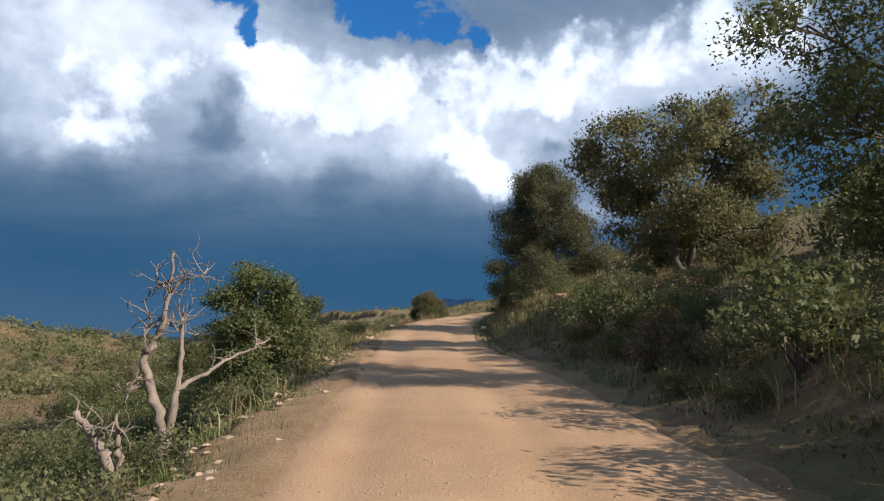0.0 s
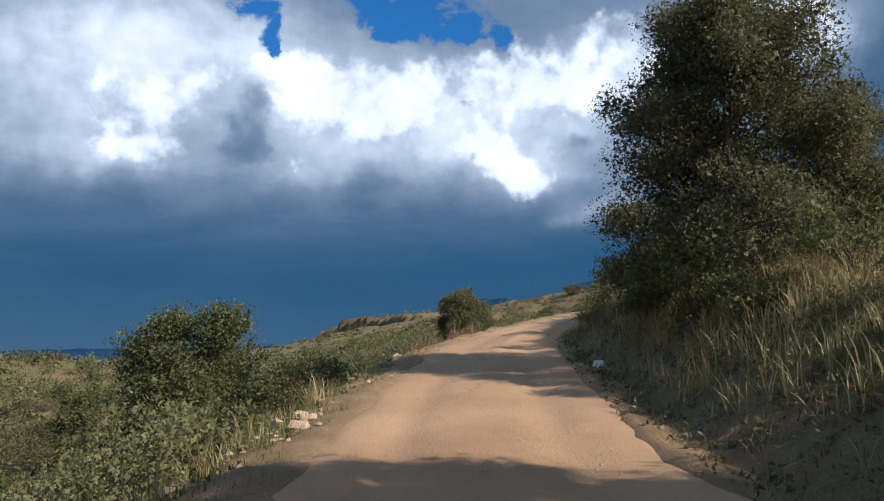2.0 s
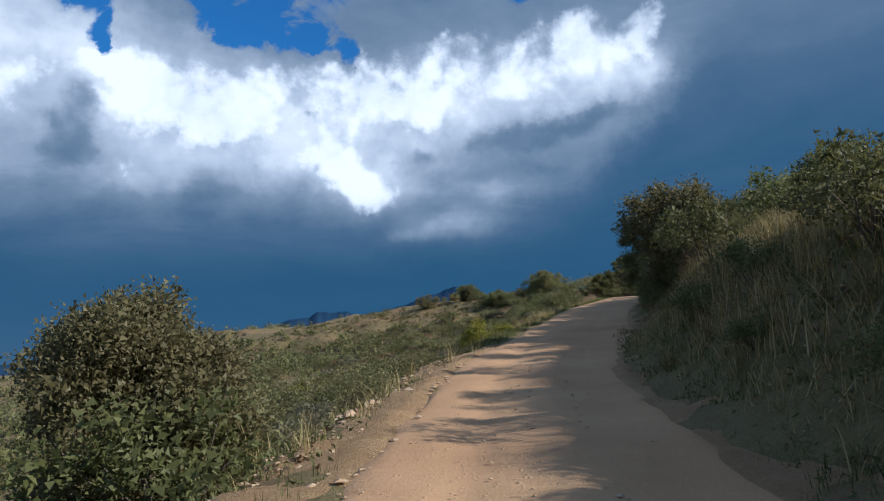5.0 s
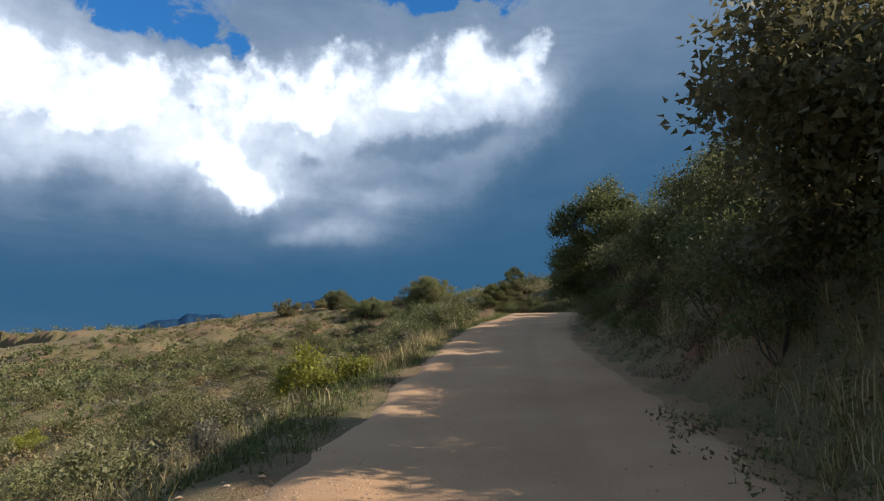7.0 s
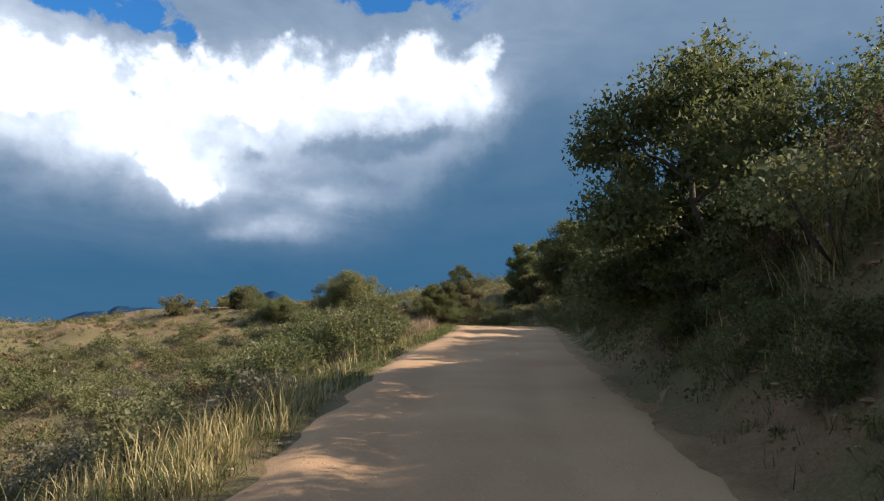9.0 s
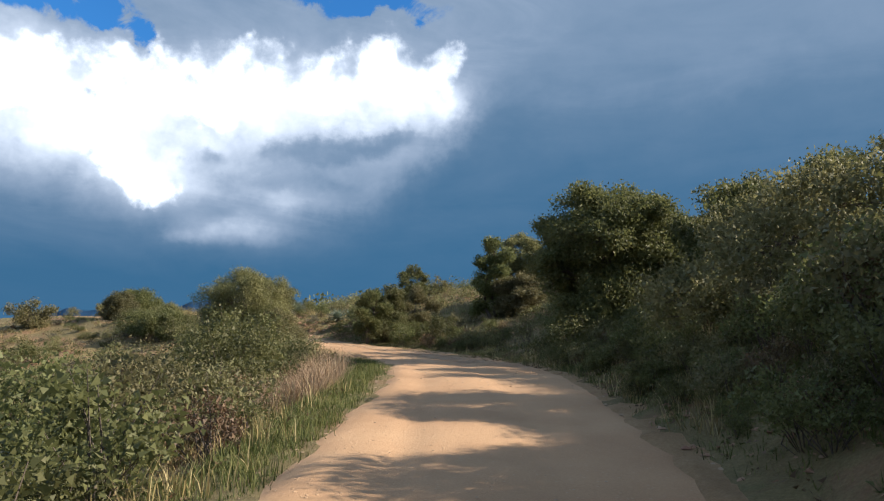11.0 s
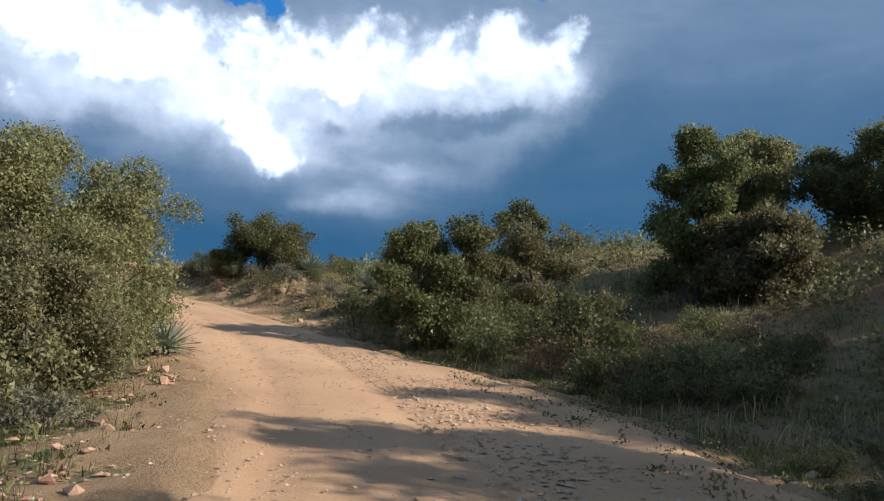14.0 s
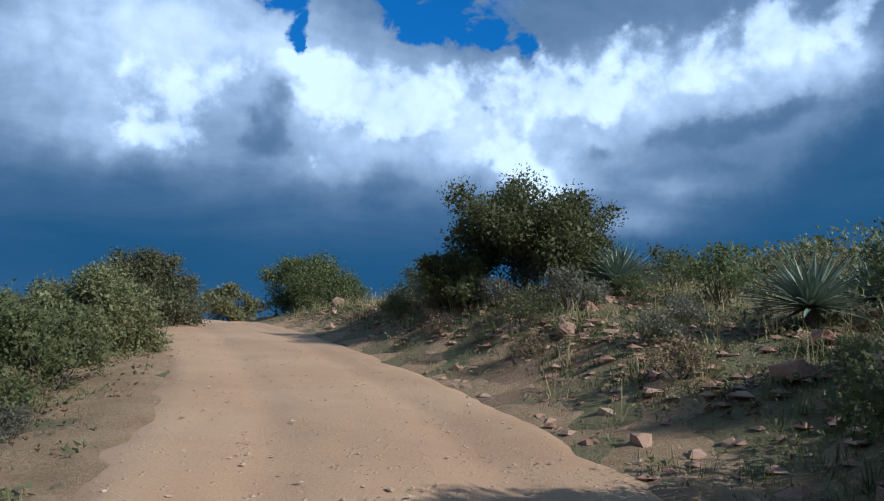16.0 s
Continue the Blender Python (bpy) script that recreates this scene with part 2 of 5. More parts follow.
def road_material():
    m, t, b, N = material("packed_dirt_road", 0.95)
    co = world_coord(t)
    patch = N.noise(co, 0.35, 5.0, 0.6)
    grit = N.noise(co, 38.0, 6.0, 0.7)
    peb = t.nodes.new("ShaderNodeTexVoronoi")
    peb.inputs["Scale"].default_value = 16.0
    t.links.new(co, peb.inputs["Vector"])
    f = N.math("ADD", N.math("MULTIPLY", patch, 0.6), N.math("MULTIPLY", grit, 0.4))
    base = N.ramp(f, ((0.3, (0.380, 0.217, 0.113)), (0.5, (0.510, 0.310, 0.171)), (0.72, (0.610, 0.399, 0.234))))
    stone = N.step(peb.outputs["Distance"], 0.30, 0.12)
    pick = N.step(peb.outputs["Color"], 0.62, 0.7)
    col = N.mix(N.math("MULTIPLY", N.math("MULTIPLY", stone, pick), 0.45), base, (0.580, 0.433, 0.297))
    t.links.new(col, b.inputs["Base Color"])
    h = N.math("ADD", N.math("MULTIPLY", grit, 0.5), N.math("MULTIPLY", N.math("MULTIPLY", stone, pick), 0.8))
    bump(t, b, h, 0.6, 0.025)
    return m


def spoil_material():
    """Loose tan dirt thrown to the road's sides by grading."""
    m, t, b, N = material("graded_spoil", 0.97)
    co = world_coord(t)
    c, g = N.noise(co, 2.2, 6.0, 0.7), N.noise(co, 30.0, 6.0, 0.72)
    t.links.new(N.ramp(N.math("ADD", N.math("MULTIPLY", c, 0.45), N.math("MULTIPLY", g, 0.55)), ((0.3, (0.25, 0.145, 0.07)), (0.5, (0.41, 0.262, 0.135)), (0.7, (0.55, 0.385, 0.225)))), b.inputs["Base Color"])
    bump(t, b, N.math("ADD", N.math("MULTIPLY", c, 0.5), g), 0.9, 0.06)
    return m


def ground_material():
    """Slope soil: reddish dirt and litter with dry straw-coloured grass cover in drifts."""
    m, t, b, N = material("hillside_soil", 0.97)
    co = world_coord(t)
    a = N.noise(co, 0.22, 6.0, 0.6)
    c = N.noise(co, 3.2, 6.0, 0.7)
    g = N.noise(co, 26.0, 5.0, 0.7)
    soil = N.ramp(N.math("ADD", N.math("MULTIPLY", c, 0.6), N.math("MULTIPLY", g, 0.4)), ((0.3, (0.15, 0.08, 0.045)), (0.5, (0.28, 0.165, 0.09)), (0.7, (0.43, 0.275, 0.165))))
    straw = N.ramp(N.math("ADD", N.math("MULTIPLY", c, 0.4), N.math("MULTIPLY", g, 0.6)), ((0.3, (0.10, 0.082, 0.03)), (0.55, (0.215, 0.17, 0.075)), (0.75, (0.34, 0.275, 0.135))))
    green = N.ramp(g, ((0.3, (0.05, 0.06, 0.018)), (0.7, (0.14, 0.15, 0.05))))
    col = N.mix(N.step(N.math("MULTIPLY_ADD", c, 0.35, a), 0.52, 0.72), soil, straw)
    col = N.mix(N.step(N.math("MULTIPLY_ADD", c, 0.3, N.noise(co, 0.5, 4.0, 0.6)), 0.74, 0.90), col, green)
    t.links.new(col, b.inputs["Base Color"])
    bump(t, b, N.math("ADD", c, N.math("MULTIPLY", g, 0.5)), 0.9, 0.08)
    return m


def grass_material(name, dark, mid, pale):
    m, t, b, N = material(name, 0.75)
    geo = t.nodes.new("ShaderNodeNewGeometry")
    f = N.math("ADD", N.math("MULTIPLY", geo.outputs["Random Per Island"], 0.5), N.math("MULTIPLY", N.noise(world_coord(t), 0.8, 3.0), 0.5))
    t.links.new(N.ramp(f, ((0.25, dark), (0.5, mid), (0.75, pale))), b.inputs["Base Color"])
    tr = t.nodes.new("ShaderNodeBsdfTranslucent")
    t.links.new(b.inputs["Base Color"].links[0].from_socket, tr.inputs[0])
    mx = t.nodes.new("ShaderNodeMixShader")
    mx.inputs[0].default_value = 0.3
    t.links.new(b.outputs[0], mx.inputs[1])
    t.links.new(tr.outputs[0], mx.inputs[2])
    t.links.new(mx.outputs[0], t.nodes["Material Output"].inputs[0])
    return m


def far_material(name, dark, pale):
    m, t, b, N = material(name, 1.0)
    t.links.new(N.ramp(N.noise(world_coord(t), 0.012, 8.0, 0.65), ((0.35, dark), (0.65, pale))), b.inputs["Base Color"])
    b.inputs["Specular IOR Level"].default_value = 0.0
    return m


ROAD, SOIL, SPOIL = road_material(), ground_material(), spoil_material()
OAK = leaf_material("oak_leaves", (0.06, 0.068, 0.024), (0.135, 0.146, 0.052), (0.24, 0.24, 0.098), 0.44)
OLIVE = leaf_material("olive_leaves", (0.098, 0.097, 0.04), (0.20, 0.192, 0.085), (0.325, 0.30, 0.148))
JUNIPER = leaf_material("juniper_scales", (0.06, 0.064, 0.028), (0.13, 0.128, 0.06), (0.25, 0.23, 0.12))
SAGE = leaf_material("sage_leaves", (0.085, 0.085, 0.055), (0.18, 0.17, 0.115), (0.31, 0.28, 0.2))
YELLOW = leaf_material("yellow_green_leaves", (0.14, 0.15, 0.016), (0.28, 0.28, 0.04), (0.42, 0.40, 0.08))
RUSSET = leaf_material("russet_twigs", (0.085, 0.055, 0.028), (0.17, 0.115, 0.06), (0.29, 0.20, 0.11), 0.2)
BARK = bark_material("grey_bark", (0.05, 0.038, 0.03), (0.17, 0.14, 0.115))
BLEACHED = bark_material("bleached_wood", (0.17, 0.125, 0.095), (0.46, 0.37, 0.30))
STONE = rock_material("tan_stone", (0.27, 0.18, 0.11), (0.44, 0.305, 0.20), (0.57, 0.43, 0.31))
RED_STONE = rock_material("red_stone", (0.13, 0.06, 0.04), (0.29, 0.15, 0.095), (0.47, 0.30, 0.2))
PALE_STONE = rock_material("pale_stone", (0.45, 0.40, 0.34), (0.66, 0.6, 0.53), (0.82, 0.78, 0.72))
STRAW = grass_material("dry_grass", (0.20, 0.15, 0.055), (0.40, 0.32, 0.14), (0.60, 0.50, 0.27))
GREEN_GRASS = grass_material("green_grass", (0.05, 0.07, 0.018), (0.12, 0.145, 0.04), (0.25, 0.25, 0.085))
DRY_BRUSH = grass_material("dry_brush_stems", (0.22, 0.14, 0.085), (0.42, 0.30, 0.19), (0.60, 0.46, 0.32))
PINK_GRASS = grass_material("reddish_grass", (0.19, 0.10, 0.06), (0.33, 0.20, 0.12), (0.46, 0.33, 0.2))
AGAVE = leaf_material("blue_grey_blades", (0.10, 0.13, 0.09), (0.20, 0.245, 0.18), (0.34, 0.385, 0.3), 0.1, 0.5)
# the blue haze of distance is put into the mountains' base colour
HAZED_MOUNTAIN = far_material("haze_blue_mountain", (0.016, 0.045, 0.10), (0.03, 0.07, 0.14))

# ---- plan: the road's line, and the lie of the land beside it ----
def bent(rows, x):
    """Straight-line table: rows of (x, value)."""
    xs, ys = zip(*rows)
    return np.interp(x, xs, ys)


BEFORE = [(-1.0, -60.0, -1.9), (-0.4, -30.0, -1.3), (0.0, -10.0, -0.45)]
BEYOND = [(29.1, 131.5, 9.3), (27.5, 136.4, 9.7), (25.1, 141.7, 10.2), (22.6, 147.0, 10.65), (19.7, 152.4, 11.0), (16.7, 157.8, 11.1), (12.0, 166.0, 10.7), (1.5, 184.0, 9.6), (-14.0, 211.0, 9.2)]
EYE = 1.4  # the camera's height over the road
KNOTS = np.array(BEFORE + [row[1:4] for row in PATH if row[0] not in (4.7, 6.8, 10.2, 12.3)] + BEYOND)


def road_line(step=0.5):
    """Smooth line through the knots at even steps: places, directions, lengths from the start."""
    out = []
    k = np.vstack([2 * KNOTS[0] - KNOTS[1], KNOTS, 2 * KNOTS[-1] - KNOTS[-2]])
    for i in range(1, len(k) - 2):
        p0, p1, p2, p3 = k[i - 1], k[i], k[i + 1], k[i + 2]
        t0, t1, t2, t3 = np.cumsum([0.0] + [max(1e-3, np.linalg.norm(b - a)) ** 0.5 for a, b in ((p0, p1), (p1, p2), (p2, p3))])
        for t in np.linspace(t1, t2, 24, endpoint=False):
            a1 = (t1 - t) / (t1 - t0) * p0 + (t - t0) / (t1 - t0) * p1
            a2 = (t2 - t) / (t2 - t1) * p1 + (t - t1) / (t2 - t1) * p2
            a3 = (t3 - t) / (t3 - t2) * p2 + (t - t2) / (t3 - t2) * p3
            b1 = (t2 - t) / (t2 - t0) * a1 + (t - t0) / (t2 - t0) * a2
            b2 = (t3 - t) / (t3 - t1) * a2 + (t - t1) / (t3 - t1) * a3
            out.append((t2 - t) / (t2 - t1) * b1 + (t - t1) / (t2 - t1) * b2)
    pts = np.array(out + [KNOTS[-1]])
    run = np.r_[0, np.cumsum(np.hypot(*np.diff(pts[:, :2], axis=0).T))]
    even = np.arange(0, run[-1], step)
    pts = np.stack([np.interp(even, run, pts[:, n]) for n in range(3)], 1)
    wide = np.ones(13) / 13
    for n in range(3):
        pad = np.r_[np.full(6, pts[0, n]), pts[:, n], np.full(6, pts[-1, n])]
        soft = np.convolve(pad, wide, "valid")
        soft[:6], soft[-6:] = pts[:6, n], pts[-6:, n]
        pts[:, n] = soft
    way = np.gradient(pts[:, :2], axis=0)
    way /= np.linalg.norm(way, axis=1)[:, None]
    start = np.argmin(np.hypot(pts[:, 0], pts[:, 1]))
    return pts - [0, 0, EYE], way, even - even[start]


LINE, WAY, RUN = road_line()
LEFT_EDGE = [(0, -1.25), (20, -1.35), (35, -1.55), (60, -1.7), (75, -1.4), (92, -1.85), (104, -1.5), (113, -1.25), (123, -1.2), (131, -1.8), (160, -1.75)]
RIGHT_EDGE = [(0, 2.6), (11, 2.5), (23, 1.85), (32, 1.9), (40, 1.6), (57, 1.5), (67, 2.35), (82, 2.1), (97, 2.2), (108, 2.7), (114, 3.1), (122, 4.1), (128, 4.2), (131, 3.6), (133, 2.7), (137, 2.0), (160, 1.8)]


def left_edge(run):
    return bent(LEFT_EDGE, run)


def right_edge(run):
    return bent(RIGHT_EDGE, run)


BANK = [(-60, 0.56), (0, 0.63), (24.1, 0.86), (40.9, 1.3), (49.2, 1.84), (63.8, 1.78), (81.1, 2.28), (92.2, 1.73), (104.6, 0.89), (114.6, 0.49), (122.6, 0.18), (131.8, 0.11), (139.8, 0.62), (146.0, 0.95), (152.0, 0.8), (161.4, 0.4), (219.0, 0.24)]
RISE = [(-60, 0.28), (29.2, 0.28), (49.2, 0.3), (86.7, 0.3), (104.6, 0.26), (114.6, 0.2), (125.0, 0.17), (138.0, 0.12), (148.8, 0.06), (165.0, 0.04), (219.0, 0.03)]
FALL = [(-60, 5.95), (12.2, 6.83), (27.1, 6.24), (40.9, 4.61), (53.3, 3.67), (90.7, 3.52), (113.1, 2.12), (129.2, 1.63), (147.0, 1.26), (165.0, 0.8), (219.0, 0.8)]


def along(x, y):
    """For arrays of places: the run along the road, the signed distance to its right, and the road's height."""
    x, y = np.atleast_1d(np.asarray(x, float)), np.atleast_1d(np.asarray(y, float))
    run, side, high = np.empty(len(x)), np.empty(len(x)), np.empty(len(x))
    sel = slice(None, None, 2)
    lx, ly, lz, lr, wx, wy = LINE[sel, 0], LINE[sel, 1], LINE[sel, 2], RUN[sel], WAY[sel, 0], WAY[sel, 1]
    for i in range(0, len(x), 4000):
        dx, dy = x[i:i + 4000, None] - lx, y[i:i + 4000, None] - ly
        far = np.hypot(dx, dy)
        least = far.min(1, keepdims=True)
        w = np.exp(-(far - least) / (0.12 + 0.10 * least))
        w /= w.sum(1, keepdims=True)
        run[i:i + 4000], high[i:i + 4000] = (w * (lr + dx * wx + dy * wy)).sum(1), (w * (lz)).sum(1)
        cross = (w * (dx * wy - dy * wx)).sum(1)
        near = least[:, 0]
        side[i:i + 4000] = np.where(near < 4, cross, np.sign(cross) * near)
    return run, side, high


def waves(x, y, size, seed):
    """Cheap smooth unevenness between -1 and 1."""
    r = np.random.RandomState(seed)
    out = 0
    for k in range(5):
        a, f, p = r.uniform(0, 6.28), r.uniform(0.7, 1.5) / size, r.uniform(0, 6.28)
        out = out + np.sin((x * math.cos(a) + y * math.sin(a)) * 6.28 * f + p + 1.3 * np.sin((y * math.cos(a) - x * math.sin(a)) * 6.28 * f * 0.7 + 2 * p))
    return out / 3.2


def height(x, y):
    x, y = np.atleast_1d(np.asarray(x, float)), np.atleast_1d(np.asarray(y, float))
    run, d, road = along(x, y)
    right, left = np.maximum(d - right_edge(run), 0), np.maximum(left_edge(run) - d, 0)
    u = np.clip((right - 0.15) / 2.0, 0, 1)
    z = road + bent(BANK, run) * u * u * (3 - 2 * u)
    rise = bent(RISE, run)
    z += rise * 38 * (1 - np.exp(-np.maximum(right - 1.2, 0) / 38))
    # the knoll that carries the oaks beyond the bend
    apart = np.clip((np.maximum(right, left) - 3) / 12, 0, 1)
    z += apart * 2.7 * np.exp(-(((x - 49) / 12) ** 2 + ((y - 137) / 13) ** 2))
    z += apart * 3.0 * np.exp(-(((x - 49) / 8) ** 2 + ((y - 122) / 7) ** 2))
    z += apart * 3.0 * np.exp(-(((x - 70) / 30) ** 2 + ((y - 175) / 23) ** 2))
    z -= bent(FALL, run) * (1 - np.exp(-np.maximum(left - 1.0, 0) / 5.0)) + 0.12 * np.clip(left, 0, 1.0)
    z -= (0.062 * np.clip((run - 30) / 30, 0, 1) + 0.10 * np.clip((run - 100) / 30, 0, 1)) * np.clip(left - 2, 0, 55)
    off = np.maximum(right, left)
    soft = np.clip(off / 8, 0, 1)
    z += soft * (0.35 * waves(x, y, 9, 3) + 0.9 * np.clip(off / 40, 0, 1) * waves(x, y, 34, 5))
    z += np.clip(off / 2, 0, 1) * np.clip((120 - off) / 60, 0, 1) * 0.10 * waves(x, y, 2.3, 8)
    # far land: rolling hills that sink to a plain
    far = np.clip((off - 55) / 140, 0, 1)
    far = far * far * (3 - 2 * far)
    hills = np.where(x < 0, -6.0, 3.0) + 5.0 * waves(x, y, 210, 11) + 2.0 * waves(x, y, 80, 12)
    plain = np.clip((np.hypot(x, y) - 500) / 1200, 0, 1)
    z = z * (1 - far) + far * (hills * (1 - plain) - 14 * plain)
    # the sunlit hill across the valley
    z += 8.6 * np.exp(-(((x + 62) / 26) ** 2 + ((y - 72) / 24) ** 2))
    # the pale grassy knob beyond the fields
    z += 4.2 * np.exp(-(((x - 12) / 15) ** 2 + ((y - 272) / 18) ** 2))
    # the ridge that the fields climb to
    z += apart * 1.5 * np.exp(-(((x + 35) / 60) ** 2 + ((y - 260) / 60) ** 2))
    return z


def lay(x, y):
    return float(height(x, y)[0])


def spot(run, side):
    """The place beside the road at that run and distance to its right."""
    i = int(np.argmin(np.abs(RUN - run)))
    x, y = LINE[i, 0] + WAY[i, 1] * side, LINE[i, 1] - WAY[i, 0] * side
    return x, y, lay(x, y)


def mesh_of(name, verts, faces, mat, smooth=False):
    """A mesh from arrays; faces all of one size."""
    verts, faces = np.asarray(verts, np.float32), np.asarray(faces, np.int32)
    me = bpy.data.meshes.new(name)
    n, k = faces.shape
    me.vertices.add(len(verts))
    me.vertices.foreach_set("co", verts.ravel())
    me.loops.add(n * k)
    me.loops.foreach_set("vertex_index", faces.ravel())
    me.polygons.add(n)
    me.polygons.foreach_set("loop_start", np.arange(0, n * k, k, dtype=np.int32))
    me.polygons.foreach_set("loop_total", np.full(n, k, np.int32))
    me.polygons.foreach_set("use_smooth", np.full(n, smooth))
    me.update(calc_edges=True)
    me.materials.append(mat)
    return me


def piece(name, verts, faces, mat, parent=None, label="", smooth=False):
    ob = new(name, mesh_of(name, verts, faces, mat, smooth))
    if parent is not None:
        ob.parent = parent
    return tagged(ob, label)


def grid_faces(rows, cols):
    i = np.arange(rows - 1)[:, None] * cols + np.arange(cols - 1)[None]
    return np.stack([i, i + 1, i + cols + 1, i + cols], -1).reshape(-1, 4)


# ---- ground: one sheet from the roadside to the horizon ----
def spaced(lo, hi, step, reach):
    inner = np.arange(lo, hi + step / 2, step)
    out, gap = [], step
    while not out or out[-1] < reach:
        gap *= 1.06
        out.append((out[-1] if out else 0) + gap)
    out = np.array(out)
    return np.r_[(lo - out)[::-1], inner, hi + out]


GX, GY = spaced(-30, 75, 0.85, 3400), spaced(-12, 185, 0.85, 3400)
mx, my = np.meshgrid(GX, GY)
gx, gy = mx.ravel(), my.ravel()
gz = height(gx, gy)
g_run, g_side, _ = along(gx, gy)
gz -= np.where((g_side > left_edge(g_run) + 0.25) & (g_side < right_edge(g_run) - 0.25), 0.12, 0.0)
ground = piece("ground", np.stack([gx, gy, gz], 1), grid_faces(len(GY), len(GX)), SOIL, smooth=True)
tagged(ground, "reddish dirt hillside with patches of dry grass", "ground", kind="structure")

# ---- road: crowned, rutted packed dirt ----
r_pick = np.where((RUN > -30) & (RUN < 225))[0]
span = np.linspace(-0.13, 1.13, 53)  # 0 and 1 are the road's edges
rs = np.arange(RUN[r_pick[0]], RUN[r_pick[-1]], 0.25)
cx, cy, cz = (np.interp(rs, RUN, LINE[:, n]) for n in range(3))
tx, ty = np.interp(rs, RUN, WAY[:, 0]), np.interp(rs, RUN, WAY[:, 1])
lo_side, hi_side = left_edge(rs)[:, None], right_edge(rs)[:, None]
across = lo_side + (hi_side - lo_side) * span
rx = cx[:, None] + ty[:, None] * across
ry = cy[:, None] - tx[:, None] * across
edge = np.clip((np.abs(span - 0.5) - 0.42) / 0.21, 0, 1)[None] + 0 * across
rut = np.exp(-((across - 0.95) / 0.26) ** 2) + np.exp(-((across + 0.65) / 0.26) ** 2)
berm = np.exp(-((across - 0.15) / 0.22) ** 2) * bent([(28, 0), (36, 1), (60, 1), (68, 0)], rs)[:, None] + np.exp(-((across - hi_side + 0.5) / 0.3) ** 2) * bent([(112, 0), (122, 1), (133, 1), (138, 0)], rs)[:, None]
rz = cz[:, None] + 0.03 - 0.035 * rut + 0.04 * berm - 0.34 * edge ** 2 + 0.007 * waves(rx, ry, 1.1, 21) + 0.018 * waves(rx, ry, 3.4, 22) + 0.005 * waves(rx, ry, 0.4, 23)
wander = (0.22 * waves(rx, ry, 5.0, 24) + 0.10 * waves(rx, ry, 1.3, 25)) * edge
rx, ry = rx + ty[:, None] * wander, ry - tx[:, None] * wander
road = piece("road", np.stack([rx.ravel(), ry.ravel(), rz.ravel()], 1), grid_faces(len(rs), len(span)), ROAD, smooth=True)
tagged(road, "single-lane tan dirt road with wheel ruts", "road", kind="structure")


# ---- graded spoil along the road's sides ----
def shoulder(label, first, last, inner, outer):
    """A thin ragged sheet of loose dirt that runs from the road's edge out into the slope."""
    runs, t = np.arange(first, last, 0.3), np.linspace(0, 1, 12)
    bx, by, wx, wy = (np.interp(runs, RUN, q) for q in (LINE[:, 0], LINE[:, 1], WAY[:, 0], WAY[:, 1]))
    foot = (left_edge(runs) if outer < 0 else right_edge(runs))[:, None]
    side = foot + inner + (outer - inner) * t
    x, y = bx[:, None] + wy[:, None] * side, by[:, None] - wx[:, None] * side
    base = height(x.ravel(), y.ravel()).reshape(x.shape)
    z = base + 0.05 + 0.05 * waves(x, y, 1.4, 31) + 0.02 * waves(x, y, 0.5, 32) - 0.13 * t ** 2 - 0.10 * np.clip(1 - t / 0.15, 0, 1)
    ends = np.minimum(1, np.minimum(runs - first, last - runs) / 3.0)
    z -= 0.2 * (1 - ends)[:, None]
    ob = piece("shoulder", np.stack([x.ravel(), y.ravel(), z.ravel()], 1), grid_faces(len(runs), len(t)), SPOIL, smooth=True)
    return tagged(ob, label, "road shoulder", kind="structure")


shoulder("loose tan rubble shoulder above the valley", 0.8, 66.0, 0.2, -1.5)
shoulder("loose tan dirt shoulder with tufts", 118.0, 161.1, 0.2, -2.1)
shoulder("strip of loose gravelly dirt at the bank foot", 1.6, 138.0, -0.25, 0.8)
shoulder("stony reddish tan verge below the crest", 134.0, 161.1, -0.25, 2.0)

# ---- mountains on the horizon ----
def mountain(name, label, rows, far, seed):
    """A far range: rows of azimuth (to the left) and elevation in degrees."""
    a = np.linspace(rows[0][0], rows[-1][0], 160)
    e = bent(rows, a)
    e = e + sum(w * np.sin(a * k + seed * k) for w, k in ((0.035, 1.7), (0.03, 3.3), (0.02, 7.1), (0.015, 11.9))) * np.clip(e, 0, 1)
    top = np.tan(np.radians(e)) * far
    layers = []
    for f, depth in ((0.0, -60.0), (0.3, -161.5), (0.62, -120), (1.0, 0), (0.4, 220)):
        fold = 1 + 0.015 * np.sin(a * 1.9 + 9 * f + seed) * (0 < f < 1)
        q = far + depth * fold
        layers.append(np.stack([-np.sin(np.radians(a)) * q, np.cos(np.radians(a)) * q, -60 + (top + 60) * f * fold], 1))
    return tagged(piece(name, np.concatenate(layers), grid_faces(len(layers), len(a)), HAZED_MOUNTAIN, smooth=True), label, "mountain", kind="structure")


mountain("mountain_peaks", "distant mountain peaks under storm cloud, coloured dark haze blue", ((-18, 1.2), (-15, 2.4), (-12, 3.55), (-11, 4.25), (-9.9, 4.75), (-8.6, 4.35), (-7.4, 4.05), (-6.4, 3.6), (-4.2, 3.15), (-2.5, 2.85), (-1.7, 3.25), (0.5, 3.2), (1.0, 2.9), (2.8, 2.75), (4.4, 1.9), (6, 1.0)), 3000, 4)
mountain("mountain_range", "long low far range of mountains, coloured haze blue", ((4, 0.2), (8, 0.25), (12, 0.3), (18, 0.35), (24, 0.45), (29, 0.6), (35, 0.65), (55, 0.5)), 3300, 6)
